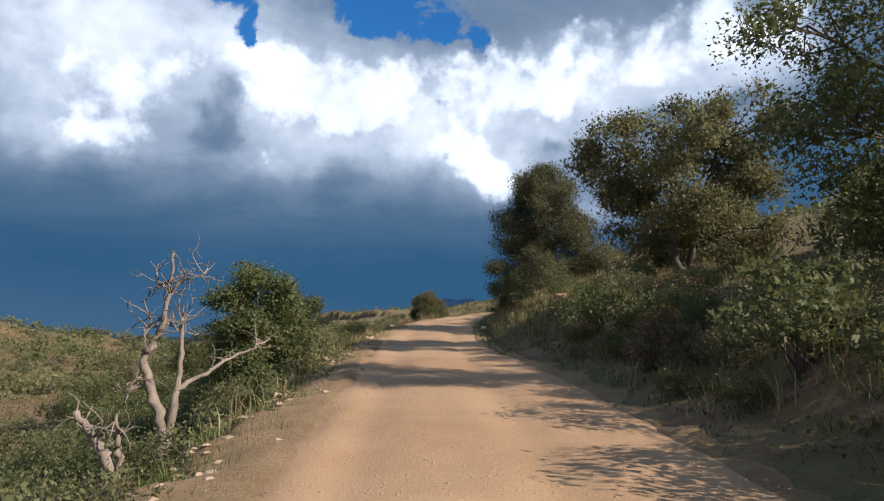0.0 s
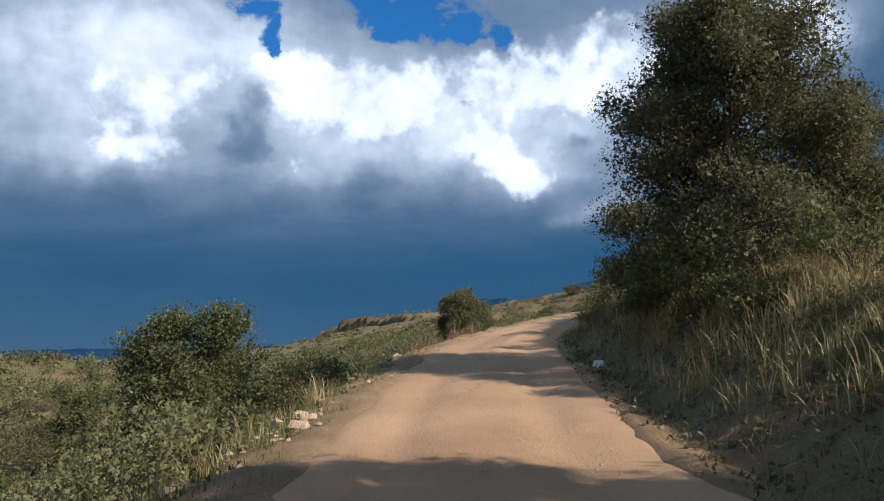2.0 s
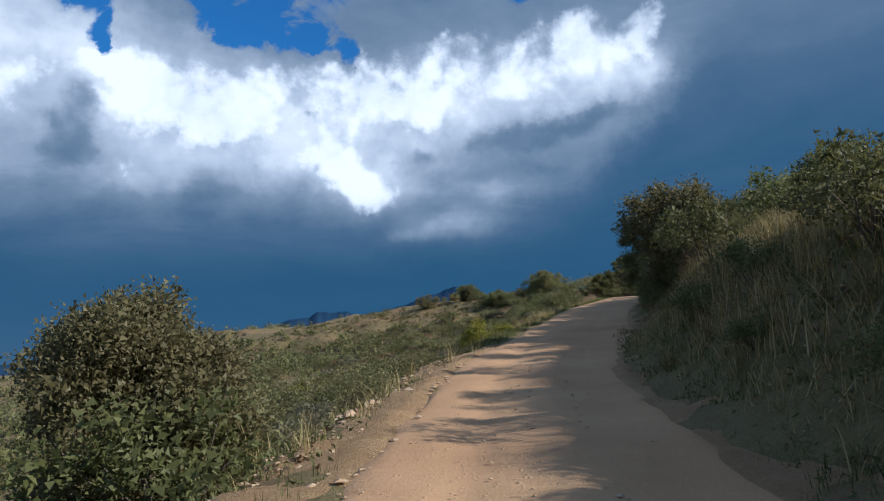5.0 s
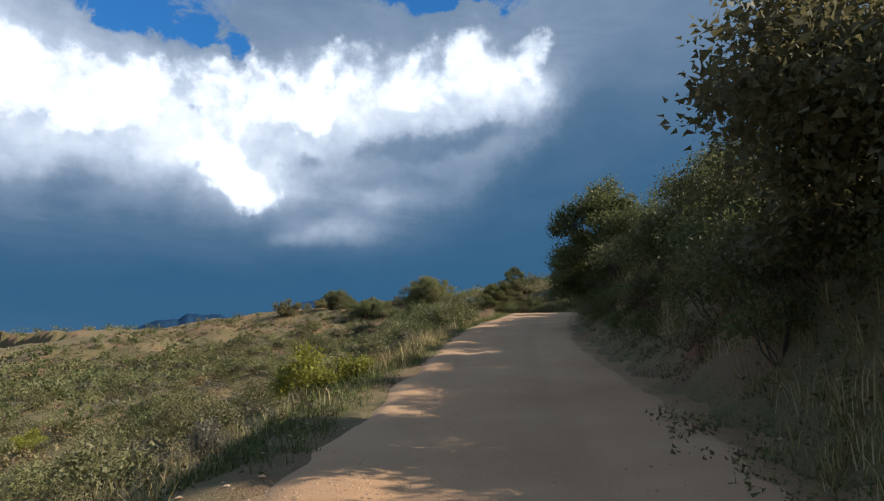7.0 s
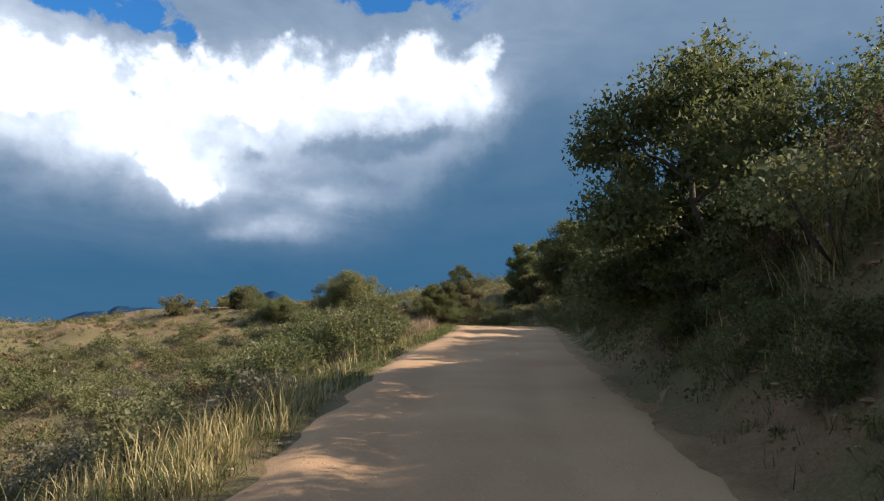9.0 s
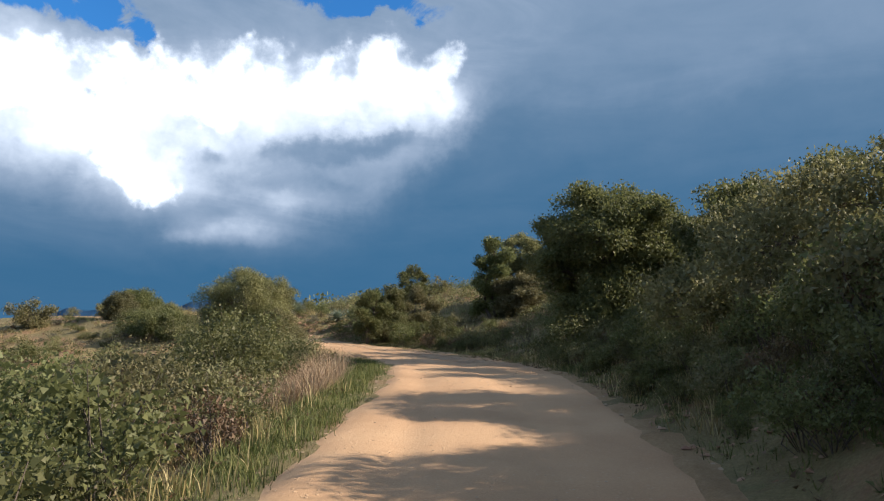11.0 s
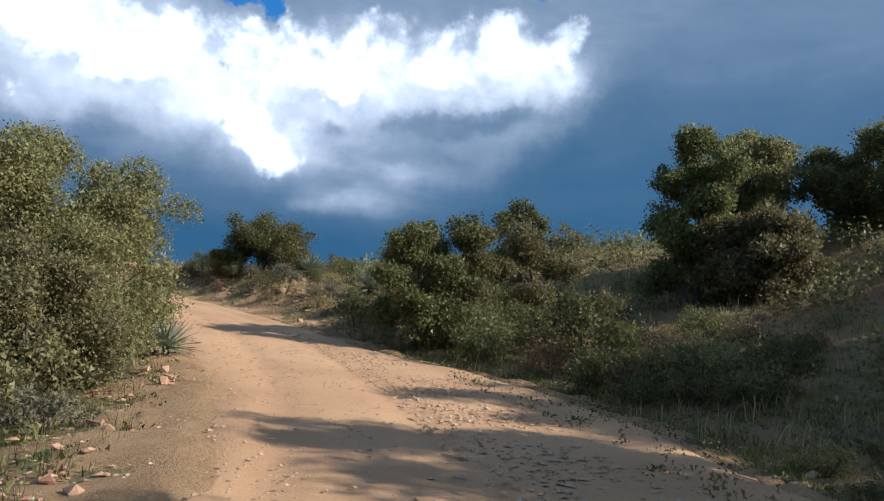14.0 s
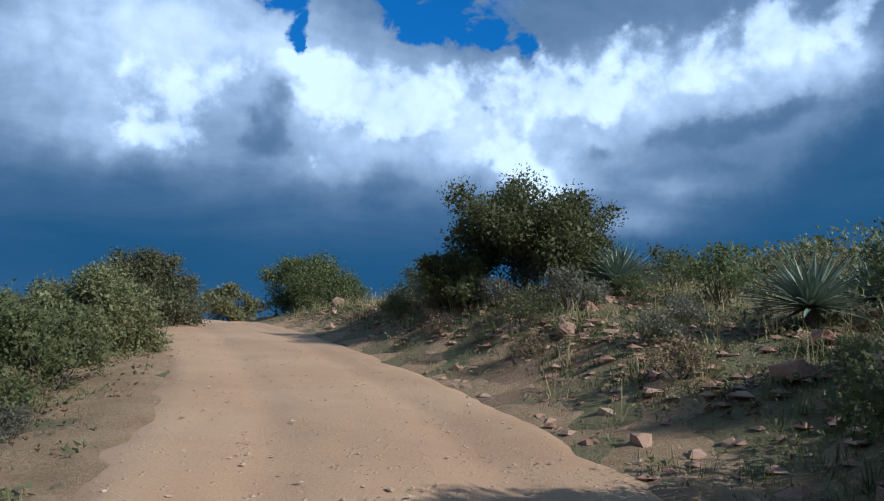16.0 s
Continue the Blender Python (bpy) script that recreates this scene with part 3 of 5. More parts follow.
mountain("mountain_peak", "far peak seen over the hill, coloured haze blue", ((-46, 3.0), (-41, 6.0), (-38, 8.6), (-37.3, 9.0), (-36.5, 9.2), (-35.5, 9.0), (-33, 6.5), (-29, 2.0)), 3200, 9)

# ---- plants: builders ----
def rng(seed):
    return np.random.RandomState(seed)


def tubes(paths, sides=6):
    """One mesh of tapered tubes: paths of (points, radii)."""
    verts, faces, base = [], [], 0
    ring = np.linspace(0, 2 * np.pi, sides, endpoint=False)
    for pts, rad in paths:
        pts, rad = np.asarray(pts, float), np.asarray(rad, float)
        way = np.gradient(pts, axis=0)
        way /= np.linalg.norm(way, axis=1)[:, None] + 1e-9
        ref = np.where(np.abs(way[:, 2:]) > 0.9, [[1.0, 0, 0]], [[0, 0, 1.0]])
        a = np.cross(way, ref)
        a /= np.linalg.norm(a, axis=1)[:, None] + 1e-9
        b = np.cross(way, a)
        v = pts[:, None] + rad[:, None, None] * (np.cos(ring)[None, :, None] * a[:, None] + np.sin(ring)[None, :, None] * b[:, None])
        verts.append(v.reshape(-1, 3))
        i = np.arange(len(pts) - 1)[:, None] * sides + np.arange(sides)[None]
        j = np.arange(len(pts) - 1)[:, None] * sides + (np.arange(sides)[None] + 1) % sides
        faces.append((np.stack([i, j, j + sides, i + sides], -1) + base).reshape(-1, 4))
        base += len(pts) * sides
    return np.concatenate(verts), np.concatenate(faces)


def rooted(paths, sides=4):
    """Tapered stems that spring from one shared point, as one joined mesh."""
    v, f = tubes(paths, sides)
    f = np.concatenate([f[:, [0, 1, 2]], f[:, [0, 2, 3]]])
    first = np.cumsum([0] + [len(p) * sides for p, _ in paths[:-1]])
    for k in first:
        f[(f >= k) & (f < k + sides)] = 0
    f = f[(f[:, 0] != f[:, 1]) & (f[:, 1] != f[:, 2]) & (f[:, 0] != f[:, 2])]
    used = np.unique(f)
    return v[used], np.searchsorted(used, f)


def limb(r, a, b, thick, thin, n=6, bow=0.12):
    """A crooked limb from a to b."""
    a, b = np.asarray(a, float), np.asarray(b, float)
    t = np.linspace(0, 1, n)[:, None]
    span = np.linalg.norm(b - a)
    bend = r.normal(0, bow * span, 3) * [1, 1, 0.5]
    kink = r.normal(0, 0.03 * span, (n, 3)) * np.sin(np.pi * t)
    return a + (b - a) * t + bend * np.sin(np.pi * t) + kink, np.linspace(thick, thin, n)


def leaves(r, centres, radii, count, size, slim=0.5, flat=0.75, hang=0.0):
    """Small pointed leaves scattered through soft balls: verts and faces."""
    centres, radii = np.asarray(centres), np.asarray(radii)
    n = len(centres) * count
    which = np.repeat(np.arange(len(centres)), count)
    d = r.normal(0, 1, (n, 3))
    d /= np.linalg.norm(d, axis=1)[:, None]
    rad = radii[which] * np.sqrt(r.uniform(0.05, 1.08, n))
    pos = centres[which] + d * rad[:, None] * [1, 1, flat]
    axis = d * 0.7 + r.normal(0, 0.8, (n, 3)) + [0, 0, 0.15 - hang]
    axis /= np.linalg.norm(axis, axis=1)[:, None]
    side = np.cross(axis, r.normal(0, 1, (n, 3)))
    side /= np.linalg.norm(side, axis=1)[:, None] + 1e-9
    ln = size * r.uniform(0.6, 1.35, n)[:, None]
    wide = side * ln * slim / 2
    tilt = np.cross(axis, side) * ln * r.normal(0, 0.15, (n, 1))
    v = np.stack([pos - axis * ln * 0.4 - wide, pos - axis * ln * 0.2 + wide + tilt, pos + axis * ln * 0.6], 1)
    return v.reshape(-1, 3), np.arange(n * 3).reshape(-1, 3)


def crown_balls(r, height, radius, low, limbs, clumps, lean=(0, 0), cone=0.0):
    """Ends of main limbs and, round each, the centres of leaf clumps. Uneven, with gaps between the lobes."""
    ends, balls = [], []
    for k in range(limbs):
        a = 2.4 * k + r.uniform(-0.5, 0.5)
        f = (k + 0.5) / limbs
        z = height * (low + (0.93 - low) * f)
        u = (z / height - low) / (1 - low)
        wide = radius * (math.sqrt(max(0.03, 1 - (2 * u - 0.85) ** 2 / 1.5)) * (1 - cone) + cone * (1.06 - u))
        reach = wide * r.uniform(0.45, 0.85) * (0.35 if k == limbs - 1 else 1)
        e = np.array([lean[0] * u + math.cos(a) * reach, lean[1] * u + math.sin(a) * reach, z])
        ends.append(e)
        lobe = radius * r.uniform(0.30, 0.46) * (1 - 0.4 * cone * u)
        for _ in range(clumps):
            d = r.normal(0, 1, 3)
            d /= np.linalg.norm(d)
            balls.append((k, e + d * lobe * r.uniform(0.5, 1.15) * [1, 1, 0.75]))
    return ends, balls


def foliage(r, c, rad, count, size, slim, hang=0.0):
    """Leaf clumps: a fringe of small leaves round a heart of larger overlapping ones."""
    v1, f1 = leaves(r, c, rad, count, size, slim, 0.8, hang)
    v2, f2 = leaves(r, c, rad * 0.72, max(8, int(count * 0.4)), size * 1.45, 0.85, 0.8, hang)
    return np.concatenate([v1, v2]), np.concatenate([f1, f2 + len(v1)])


def tree(name, label, x, y, top, radius, seed, leaf=OAK, bark=BARK, low=0.25, limbs=9, clumps=10, count=360, size=0.06, slim=0.62,
         cone=0.0, lean=(0, 0), stems=2, hang=0.0, category="tree", sink=0.15):
    """A tree from its foot to the height top (absolute): trunk, limbs with twigs, and a crown of single leaves."""
    r = rng(seed)
    z0 = lay(x, y) - sink
    h = top - z0
    root = tagged(new(name), label, category)
    root.location = (x, y, z0)
    ends, balls = crown_balls(r, h, radius, low, limbs, int(clumps * (1.35 if radius > 1.8 else 1.0)), lean, cone)
    puff = min(radius, 1.65) * r.uniform(0.19, 0.32, len(balls)) + 0.10
    c = np.array([b for _, b in balls])
    fit_z = (h - 0.75 * puff[np.argmax(c[:, 2])]) / c[:, 2].max()
    fit_r = min(1.25, (radius - 0.12 * radius) / np.percentile(np.hypot(c[:, 0] - lean[0] / 2, c[:, 1] - lean[1] / 2), 88))
    fit = np.array([fit_r, fit_r, fit_z])
    ends, balls = [e * fit for e in ends], [(k, b * fit) for k, b in balls]
    thick = 0.020 * h + 0.03
    stem_paths, forks = [], []
    for s in range(stems):
        a = 6.28 * s / stems + r.uniform(0, 1)
        foot = np.array([math.cos(a), math.sin(a), 0]) * (0.0 if stems == 1 else 0.10 + 0.02 * h)
        tip = np.array([lean[0] * 0.6 + math.cos(a) * radius * 0.2, lean[1] * 0.6 + math.sin(a) * radius * 0.2, h * (0.55 if cone < 0.3 else 0.8)])
        pts, rad = limb(r, foot, tip, thick / math.sqrt(stems) * 1.25, thick * 0.35 / math.sqrt(stems), 9, 0.06)
        rad[0] *= 1.5
        stem_paths.append((pts, rad))
        forks.append(pts)
    for path in stem_paths:
        piece("trunk", *tubes([path], 8), bark, root, smooth=True)
    for k, e in enumerate(ends):
        pts = forks[k % stems]
        fit = np.clip(np.searchsorted(pts[:, 2], e[2] * 0.62), 2, len(pts) - 1)
        own = [limb(r, pts[fit], e, thick * 0.36, thick * 0.12, 6, 0.10)]
        for kk, b in balls:
            if kk == k:
                own.append(limb(r, own[0][0][r.randint(3, 6)], b, thick * 0.10 + 0.004, 0.006, 4, 0.10))
        piece("limb", *tubes(own, 5), bark, root, smooth=True)
    c = np.array([b for _, b in balls])
    piece("crown", *foliage(r, c, puff, int(count * 0.62), size * 1.05, slim, hang), leaf, root)
    return root


def shrub(name, label, seed, leaf, high, radius, clumps, count, size, slim=0.5, bark=BARK, category="shrub"):
    """A low bush of many stems, built at the origin for copying."""
    r = rng(seed)
    root = tagged(new(name), label, category)
    a, u = r.uniform(0, 6.28, clumps), np.sqrt(r.uniform(0, 1, clumps))
    z = high * (0.25 + 0.62 * r.uniform(0.2, 1, clumps) * (1 - 0.55 * u ** 2))
    c = np.stack([np.cos(a) * u * radius * 0.85, np.sin(a) * u * radius * 0.85, z], 1)
    stems = [limb(r, (0, 0, -0.1), p + [0, 0, 0.15 * high], 0.018, 0.004, 4, 0.08) for p in c[:12]]
    piece("woody_base", *rooted(stems, 3), bark, root, smooth=True)
    piece("crown", *foliage(r, c, radius * r.uniform(0.22, 0.38, clumps) + 0.04, count, size, slim), leaf, root)
    return root


def rosette(name, label, x, y, blades, length, seed, width=0.035):
    """A sotol or agave: a ball of stiff pointed blades round a short stem."""
    r = rng(seed)
    root = tagged(new(name), label, "yucca")
    root.location = (x, y, lay(x, y) - 0.03)
    stem = [(np.array([(0, 0, -0.1), (0, 0, 0.2), (0, 0, 0.42)]) * [1, 1, length], np.array([0.10, 0.11, 0.05]) * length)]
    piece("stem", *tubes(stem, 8), BARK, root, smooth=True)
    fold = np.array([[3 * j + m, 3 * j + m + 1, 3 * j + m + 4, 3 * j + m + 3] for j in range(3) for m in range(2)])
    for k in range(blades):
        a, e = 2.39996 * k, math.asin(min(1, -0.15 + 1.12 * (k + 0.5) / blades)) + r.normal(0, 0.07)
        d = np.array([math.cos(a) * math.cos(e), math.sin(a) * math.cos(e), math.sin(e)])
        s = np.cross(d, (0, 0, 1.0))
        s /= np.linalg.norm(s) + 1e-9
        n = np.cross(s, d)
        ln, o = length * r.uniform(0.8, 1.1), np.array((0, 0, 0.34 * length))
        rows = []
        for t, w, dr in ((0.04, 0.9, 0), (0.3, 1.0, 0.0), (0.65, 0.75, -0.02), (1.0, 0.04, -0.07)):
            p = o + d * ln * t + np.array((0, 0, dr * ln))
            rows += [p - s * width * w, p + n * -0.008, p + s * width * w]
        piece("blade", np.array(rows), fold, AGAVE, root)
    return root


def blades_of(r, x, y, z, tall, spread, lean=0.35, wide=0.007, bent_over=True):
    """Grass blades, two bent triangles each, at arrays of feet."""
    n = len(x)
    a, tilt = r.uniform(0, 6.28, n), np.abs(r.normal(0, lean, n))
    h = tall * r.uniform(0.5, 1.2, n)
    foot = np.stack([x + r.normal(0, spread, n), y + r.normal(0, spread, n), z - 0.04], 1)
    d = np.stack([np.cos(a) * np.sin(tilt), np.sin(a) * np.sin(tilt), np.cos(tilt)], 1)
    s = np.stack([-np.sin(a), np.cos(a), 0 * a], 1) * (wide * r.uniform(0.7, 1.5, n))[:, None]
    knee = foot + d * (h * 0.6)[:, None]
    tip = knee + (d * 0.9 + np.stack([np.cos(a), np.sin(a), -0.4 + 0 * a], 1) * 0.35) * (h * 0.42)[:, None]
    if not bent_over:
        return np.stack([foot - s, foot + s, tip], 1).reshape(-1, 3), np.arange(n * 3).reshape(-1, 3)
    v = np.stack([foot - s, foot + s, knee + s * 0.7, knee - s * 0.7, tip], 1)
    i = np.arange(n)[:, None] * 5
    f = np.concatenate([i + [0, 1, 2], i + [0, 2, 3], i + [3, 2, 4]])
    return v.reshape(-1, 3), f


# ---- the trees, along the road ----
def by_road(run, side):
    x, y, z = spot(run, side)
    return x, y


def over_road(run, high):
    return float(np.interp(run, RUN, LINE[:, 2])) + high


# uphill side, from the start
x, y = by_road(9.4, 6.9)
tree("oak_tree", "dense dark green evergreen oak on the roadside bank", x, y, over_road(9.4, 7.0), 2.1, 11, OAK, limbs=12, clumps=10, count=263, low=0.16)
x, y = by_road(12.3, 9.2)
tree("oak_tree", "shaded evergreen oak behind others on the bank", x, y, over_road(12.3, 5.0), 1.7, 12, OAK, count=210, size=0.085, limbs=10, clumps=9, low=0.12)
x, y = by_road(18.5, 6.7)
tree("oak_tree", "wide-crowned evergreen oak with open twisted limbs", x, y, over_road(18.5, 6.9), 2.4, 13, OLIVE, limbs=12, clumps=11, count=330, size=0.072, low=0.30)
x, y = by_road(23.5, 8.5)
tree("oak_tree", "low bushy evergreen oak on the grassy bank", x, y, over_road(23.5, 3.8), 1.3, 14, OAK, count=210, size=0.085, limbs=8, clumps=8, low=0.2)
x, y = by_road(31.0, 4.7)
tree("juniper_tree", "tall shaggy juniper with sparse leafy outline beside the road", x, y, over_road(31.0, 7.1), 2.2, 15, JUNIPER, limbs=24, clumps=12, count=520, size=0.05, slim=0.5, cone=0.6, low=0.02, stems=1)
x, y = by_road(41.6, 10.4)
tree("juniper_tree", "smaller juniper on the grassy slope", x, y, over_road(41.6, 6.2), 1.6, 16, JUNIPER, limbs=9, clumps=8, count=210, slim=0.42, cone=0.5, low=0.1, stems=1)
x, y = by_road(47.6, 15.4)
tree("oak_tree", "round dark oak high on the slope", x, y, over_road(47.6, 7.1), 1.5, 17, OAK, limbs=8, clumps=7, low=0.2)
x, y = by_road(67.5, 6.8)
tree("oak_tree", "bushy oak on the grass slope", x, y, over_road(67.5, 4.6), 1.2, 19, OLIVE, limbs=7, clumps=7, low=0.15)
x, y = by_road(70.9, 9.4)
tree("oak_tree", "dark round oak high on the bank", x, y, over_road(70.9, 5.9), 1.5, 20, OAK, limbs=8, clumps=8, low=0.15)
x, y = by_road(68.6, 12.9)
tree("oak_tree", "dark oak at the top of the slope", x, y, over_road(68.6, 7.2), 1.8, 21, OAK, limbs=8, clumps=8, low=0.15)
x, y = by_road(66.5, 4.2)
tree("oak_tree", "large evergreen oak leaning over the cut bank", x, y, over_road(66.5, 4.5), 1.8, 22, OLIVE, limbs=13, clumps=11, count=274, size=0.08, low=0.14, lean=(-0.6, 0.2), hang=0.25)
x, y = by_road(86.2, 3.3)
tree("oak_tree", "upright evergreen oak on the cut bank", x, y, over_road(86.2, 5.4), 1.75, 23, OAK, limbs=13, clumps=12, count=360, size=0.068, low=0.06)
x, y = by_road(87.5, 5.9)
tree("oak_tree", "low leafy oak on the grassy top of the cut bank", x, y, over_road(87.5, 4.4), 1.2, 67, OLIVE, limbs=9, clumps=9, count=300, size=0.065, low=0.08)
x, y = by_road(94.5, 3.9)
tree("oak_tree", "sunlit bush oak at the foot of the bank", x, y, over_road(94.5, 3.0), 1.3, 68, OLIVE, limbs=9, clumps=10, count=320, size=0.06, low=0.05, stems=3)
x, y = by_road(90.7, 9.1)
tree("oak_tree", "dense oak behind the cut bank", x, y, over_road(90.7, 5.1), 1.9, 24, OAK, count=210, size=0.085, limbs=9, clumps=9, low=0.1)
x, y = by_road(96.7, 8.7)
tree("oak_tree", "sunlit bushy oak on the bank top", x, y, over_road(96.7, 5.3), 2.1, 25, OLIVE, count=210, size=0.085, limbs=8, clumps=9, low=0.08)
x, y = by_road(103.6, 5.3)
tree("oak_tree", "low rounded oak overhanging the road edge", x, y, over_road(103.6, 4.1), 2.0, 26, OLIVE, limbs=9, clumps=9, low=0.08)
x, y = by_road(108.8, 8.9)
tree("oak_tree", "rounded oak with a bare twig on the bank", x, y, over_road(108.8, 5.9), 2.3, 27, OAK, count=210, size=0.085, limbs=9, clumps=9, low=0.1)
x, y = by_road(116.8, 9.6)
tree("oak_tree", "green oak on the shaded bank", x, y, over_road(116.8, 5.4), 2.1, 28, OAK, count=210, size=0.085, limbs=8, clumps=8, low=0.08)
tree("oak_tree", "big dark evergreen oak shading the road", 33.0, 106.7, 12.6, 2.26, 29, OAK, limbs=18, clumps=17, count=420, size=0.075, low=0.05, lean=(-0.3, 0.3))
# a row added to shade the near road; most of it stands out of view
for run, side, high, rad, seed in ((114.5, 9.7, 6.5, 2.8, 56), (120.1, 11.0, 6.5, 2.9, 57), (124.9, 14.0, 7.8, 3.3, 58), (111.7, 15.0, 8.6, 2.8, 51), (120.3, 15.9, 8.7, 2.9, 52), (126.1, 19.9, 8.7, 3.0, 53)):
    x, y = by_road(run, side)
    tree("oak_tree", "evergreen oak in the row added to shade the bank and road", x, y, over_road(run, high), rad, seed, OAK, count=230, size=0.095, limbs=9, clumps=9, low=0.08)
# oaks added mostly out of view, so that their shade covers the slope
for x, y, top, rad, seed in ((37.1, 110.3, 13.2, 1.8, 62), (39.7, 112.8, 14.2, 1.9, 63), (42.8, 115.4, 14.9, 1.8, 64), (46.5, 117.0, 14.8, 1.7, 65)):
    tree("oak_tree", "evergreen oak added uphill to shade the slope", x, y, top, rad, seed, OAK, count=230, size=0.095, limbs=10, clumps=9, low=0.08)
# the knoll beyond the bend
tree("oak_tree", "dark oak on the knoll with a bare side limb", 41.3, 129.0, 14.7, 1.3, 31, OAK, limbs=13, clumps=12, count=290, size=0.09, low=0.06)
tree("oak_tree", "rounded oak on the knoll with a thin dark trunk", 44.2, 130.4, 15.6, 1.5, 33, OLIVE, count=280, size=0.09, limbs=12, clumps=10, low=0.22)
tree("oak_tree", "low pale oak leafy to the ground below the knoll", 42.2, 127.4, 12.4, 1.4, 30, OLIVE, limbs=12, clumps=11, count=280, size=0.085, low=0.05, stems=3)
tree("oak_tree", "broad dark oak with spreading lobes on the knoll", 47.8, 128.7, 15.9, 2.1, 32, OAK, count=280, size=0.09, limbs=14, clumps=11, low=0.12)
tree("oak_tree", "green oak on the hillside", 52.1, 127.5, 14.6, 1.4, 59, OAK, count=230, size=0.095, limbs=9, clumps=8, low=0.15)
tree("oak_tree", "bright green oak behind the thicket", 40.3, 139.5, 14.0, 1.2, 34, OAK, count=210, size=0.085, limbs=8, clumps=7, low=0.2)
tree("oak_tree", "small rounded oak on the skyline", 45.0, 142.8, 12.9, 0.9, 35, OAK, count=210, size=0.085, limbs=6, clumps=6, low=0.15)
tree("oak_tree", "green oak in the roadside thicket", 32.9, 128.2, 10.9, 1.0, 36, OAK, limbs=9, clumps=10, count=330, size=0.062, low=0.15)
tree("oak_tree", "tall green oak in the roadside thicket", 34.3, 128.9, 11.3, 1.15, 37, OAK, limbs=9, clumps=10, count=330, size=0.062, low=0.15)
tree("oak_tree", "pale green oak at the edge of the thicket", 36.3, 129.3, 11.3, 1.15, 38, OLIVE, limbs=8, clumps=10, count=330, size=0.062, low=0.15)
tree("oak_tree", "old spreading oak with twisted trunks on the grassy bank", 30.5, 142.9, 12.6, 1.85, 39, OAK, limbs=11, clumps=9, count=380, size=0.06, low=0.36, stems=3)
tree("oak_tree", "small bushy oak beside the old spreading oak", 28.9, 142.7, 10.95, 0.7, 69, OAK, limbs=9, clumps=9, count=320, size=0.055, low=0.08)
tree("oak_tree", "rounded oak at the crest of the road", 22.7, 156.4, 12.6, 1.8, 40, OAK, limbs=14, clumps=10, count=320, size=0.065, low=0.06)
tree("juniper_tree", "upright green juniper at the road edge below the crest", 20.6, 146.2, 11.3, 1.3, 41, JUNIPER, count=420, size=0.06, limbs=14, clumps=10, slim=0.5, cone=0.25, low=0.05)
x, y = by_road(147.2, -3.0)
tree("oak_tree", "leafy bush oak at the edge of the tan shoulder", x, y, over_road(147.2, 1.5), 1.05, 70, OLIVE, limbs=12, clumps=10, count=420, size=0.05, low=0.05, stems=3)
x, y = by_road(144.6, -4.6)
tree("oak_tree", "dark shaded oak below the tan shoulder", x, y, over_road(144.6, 1.3), 1.4, 71, OAK, limbs=12, clumps=10, count=380, size=0.058, low=0.05, stems=3)
tree("oak_tree", "big sunlit bush oak leafy to the ground", 25.3, 125.2, 11.2, 2.31, 42, OLIVE, limbs=18, clumps=12, count=620, size=0.048, low=0.06, stems=3)
tree("oak_tree", "lower leafy oak beside the big bush oak", 26.0, 121.5, 9.0, 1.01, 43, OLIVE, limbs=10, clumps=10, count=480, size=0.042, low=0.05, stems=3)
tree("oak_tree", "slender distant oak on the field", 15.0, 147.6, 10.6, 1.5, 44, OLIVE, count=210, size=0.085, limbs=7, clumps=6, low=0.2)
tree("oak_tree", "small distant oak beside two others on the field", 20.1, 154.2, 11.1, 1.15, 66, OLIVE, count=210, size=0.085, limbs=6, clumps=6, low=0.15)
# downhill side
x, y = by_road(21.0, -4.8)
tree("oak_tree", "leafy evergreen oak below the road edge", x, y, over_road(21.0, 2.5), 1.4, 46, OAK, limbs=15, clumps=12, count=290, size=0.07, low=0.12)
x, y = by_road(34.6, -6.7)
tree("oak_tree", "broad bushy oak below the road shoulder", x, y, over_road(34.6, 1.55), 1.75, 47, OAK, limbs=15, clumps=11, count=330, size=0.062, low=0.12)
x, y = by_road(51.7, -4.4)
tree("oak_tree", "green bush oak standing at the road shoulder", x, y, over_road(51.7, 1.9), 1.2, 48, OLIVE, limbs=17, clumps=11, count=560, size=0.05, low=0.03, stems=3)
tree("oak_tree", "full green oak down in the valley", -20.8, 64.3, 1.5, 2.31, 49, OAK, count=210, size=0.085, limbs=8, clumps=8, low=0.1)
tree("oak_tree", "green oak down in the valley", -16.1, 46.5, 0.3, 1.71, 50, OAK, count=210, size=0.085, limbs=8, clumps=8, low=0.1)


def bent_limb(r, pts, thick, thin):
    """A limb through the given bends, rounded and slightly crooked."""
    pts = np.asarray(pts, float)
    t = np.linspace(0, len(pts) - 1, 4 * len(pts))
    out = np.stack([np.interp(t, np.arange(len(pts)), pts[:, n]) for n in range(3)], 1)
    soft = out.copy()
    soft[1:-1] = (out[:-2] + 2 * out[1:-1] + out[2:]) / 4 + r.normal(0, 0.018, (len(out) - 2, 3))
    knots = 1 + 0.12 * r.normal(0, 1, len(out))
    return soft, np.linspace(thick, thin, len(out)) * np.clip(knots, 0.75, 1.3)


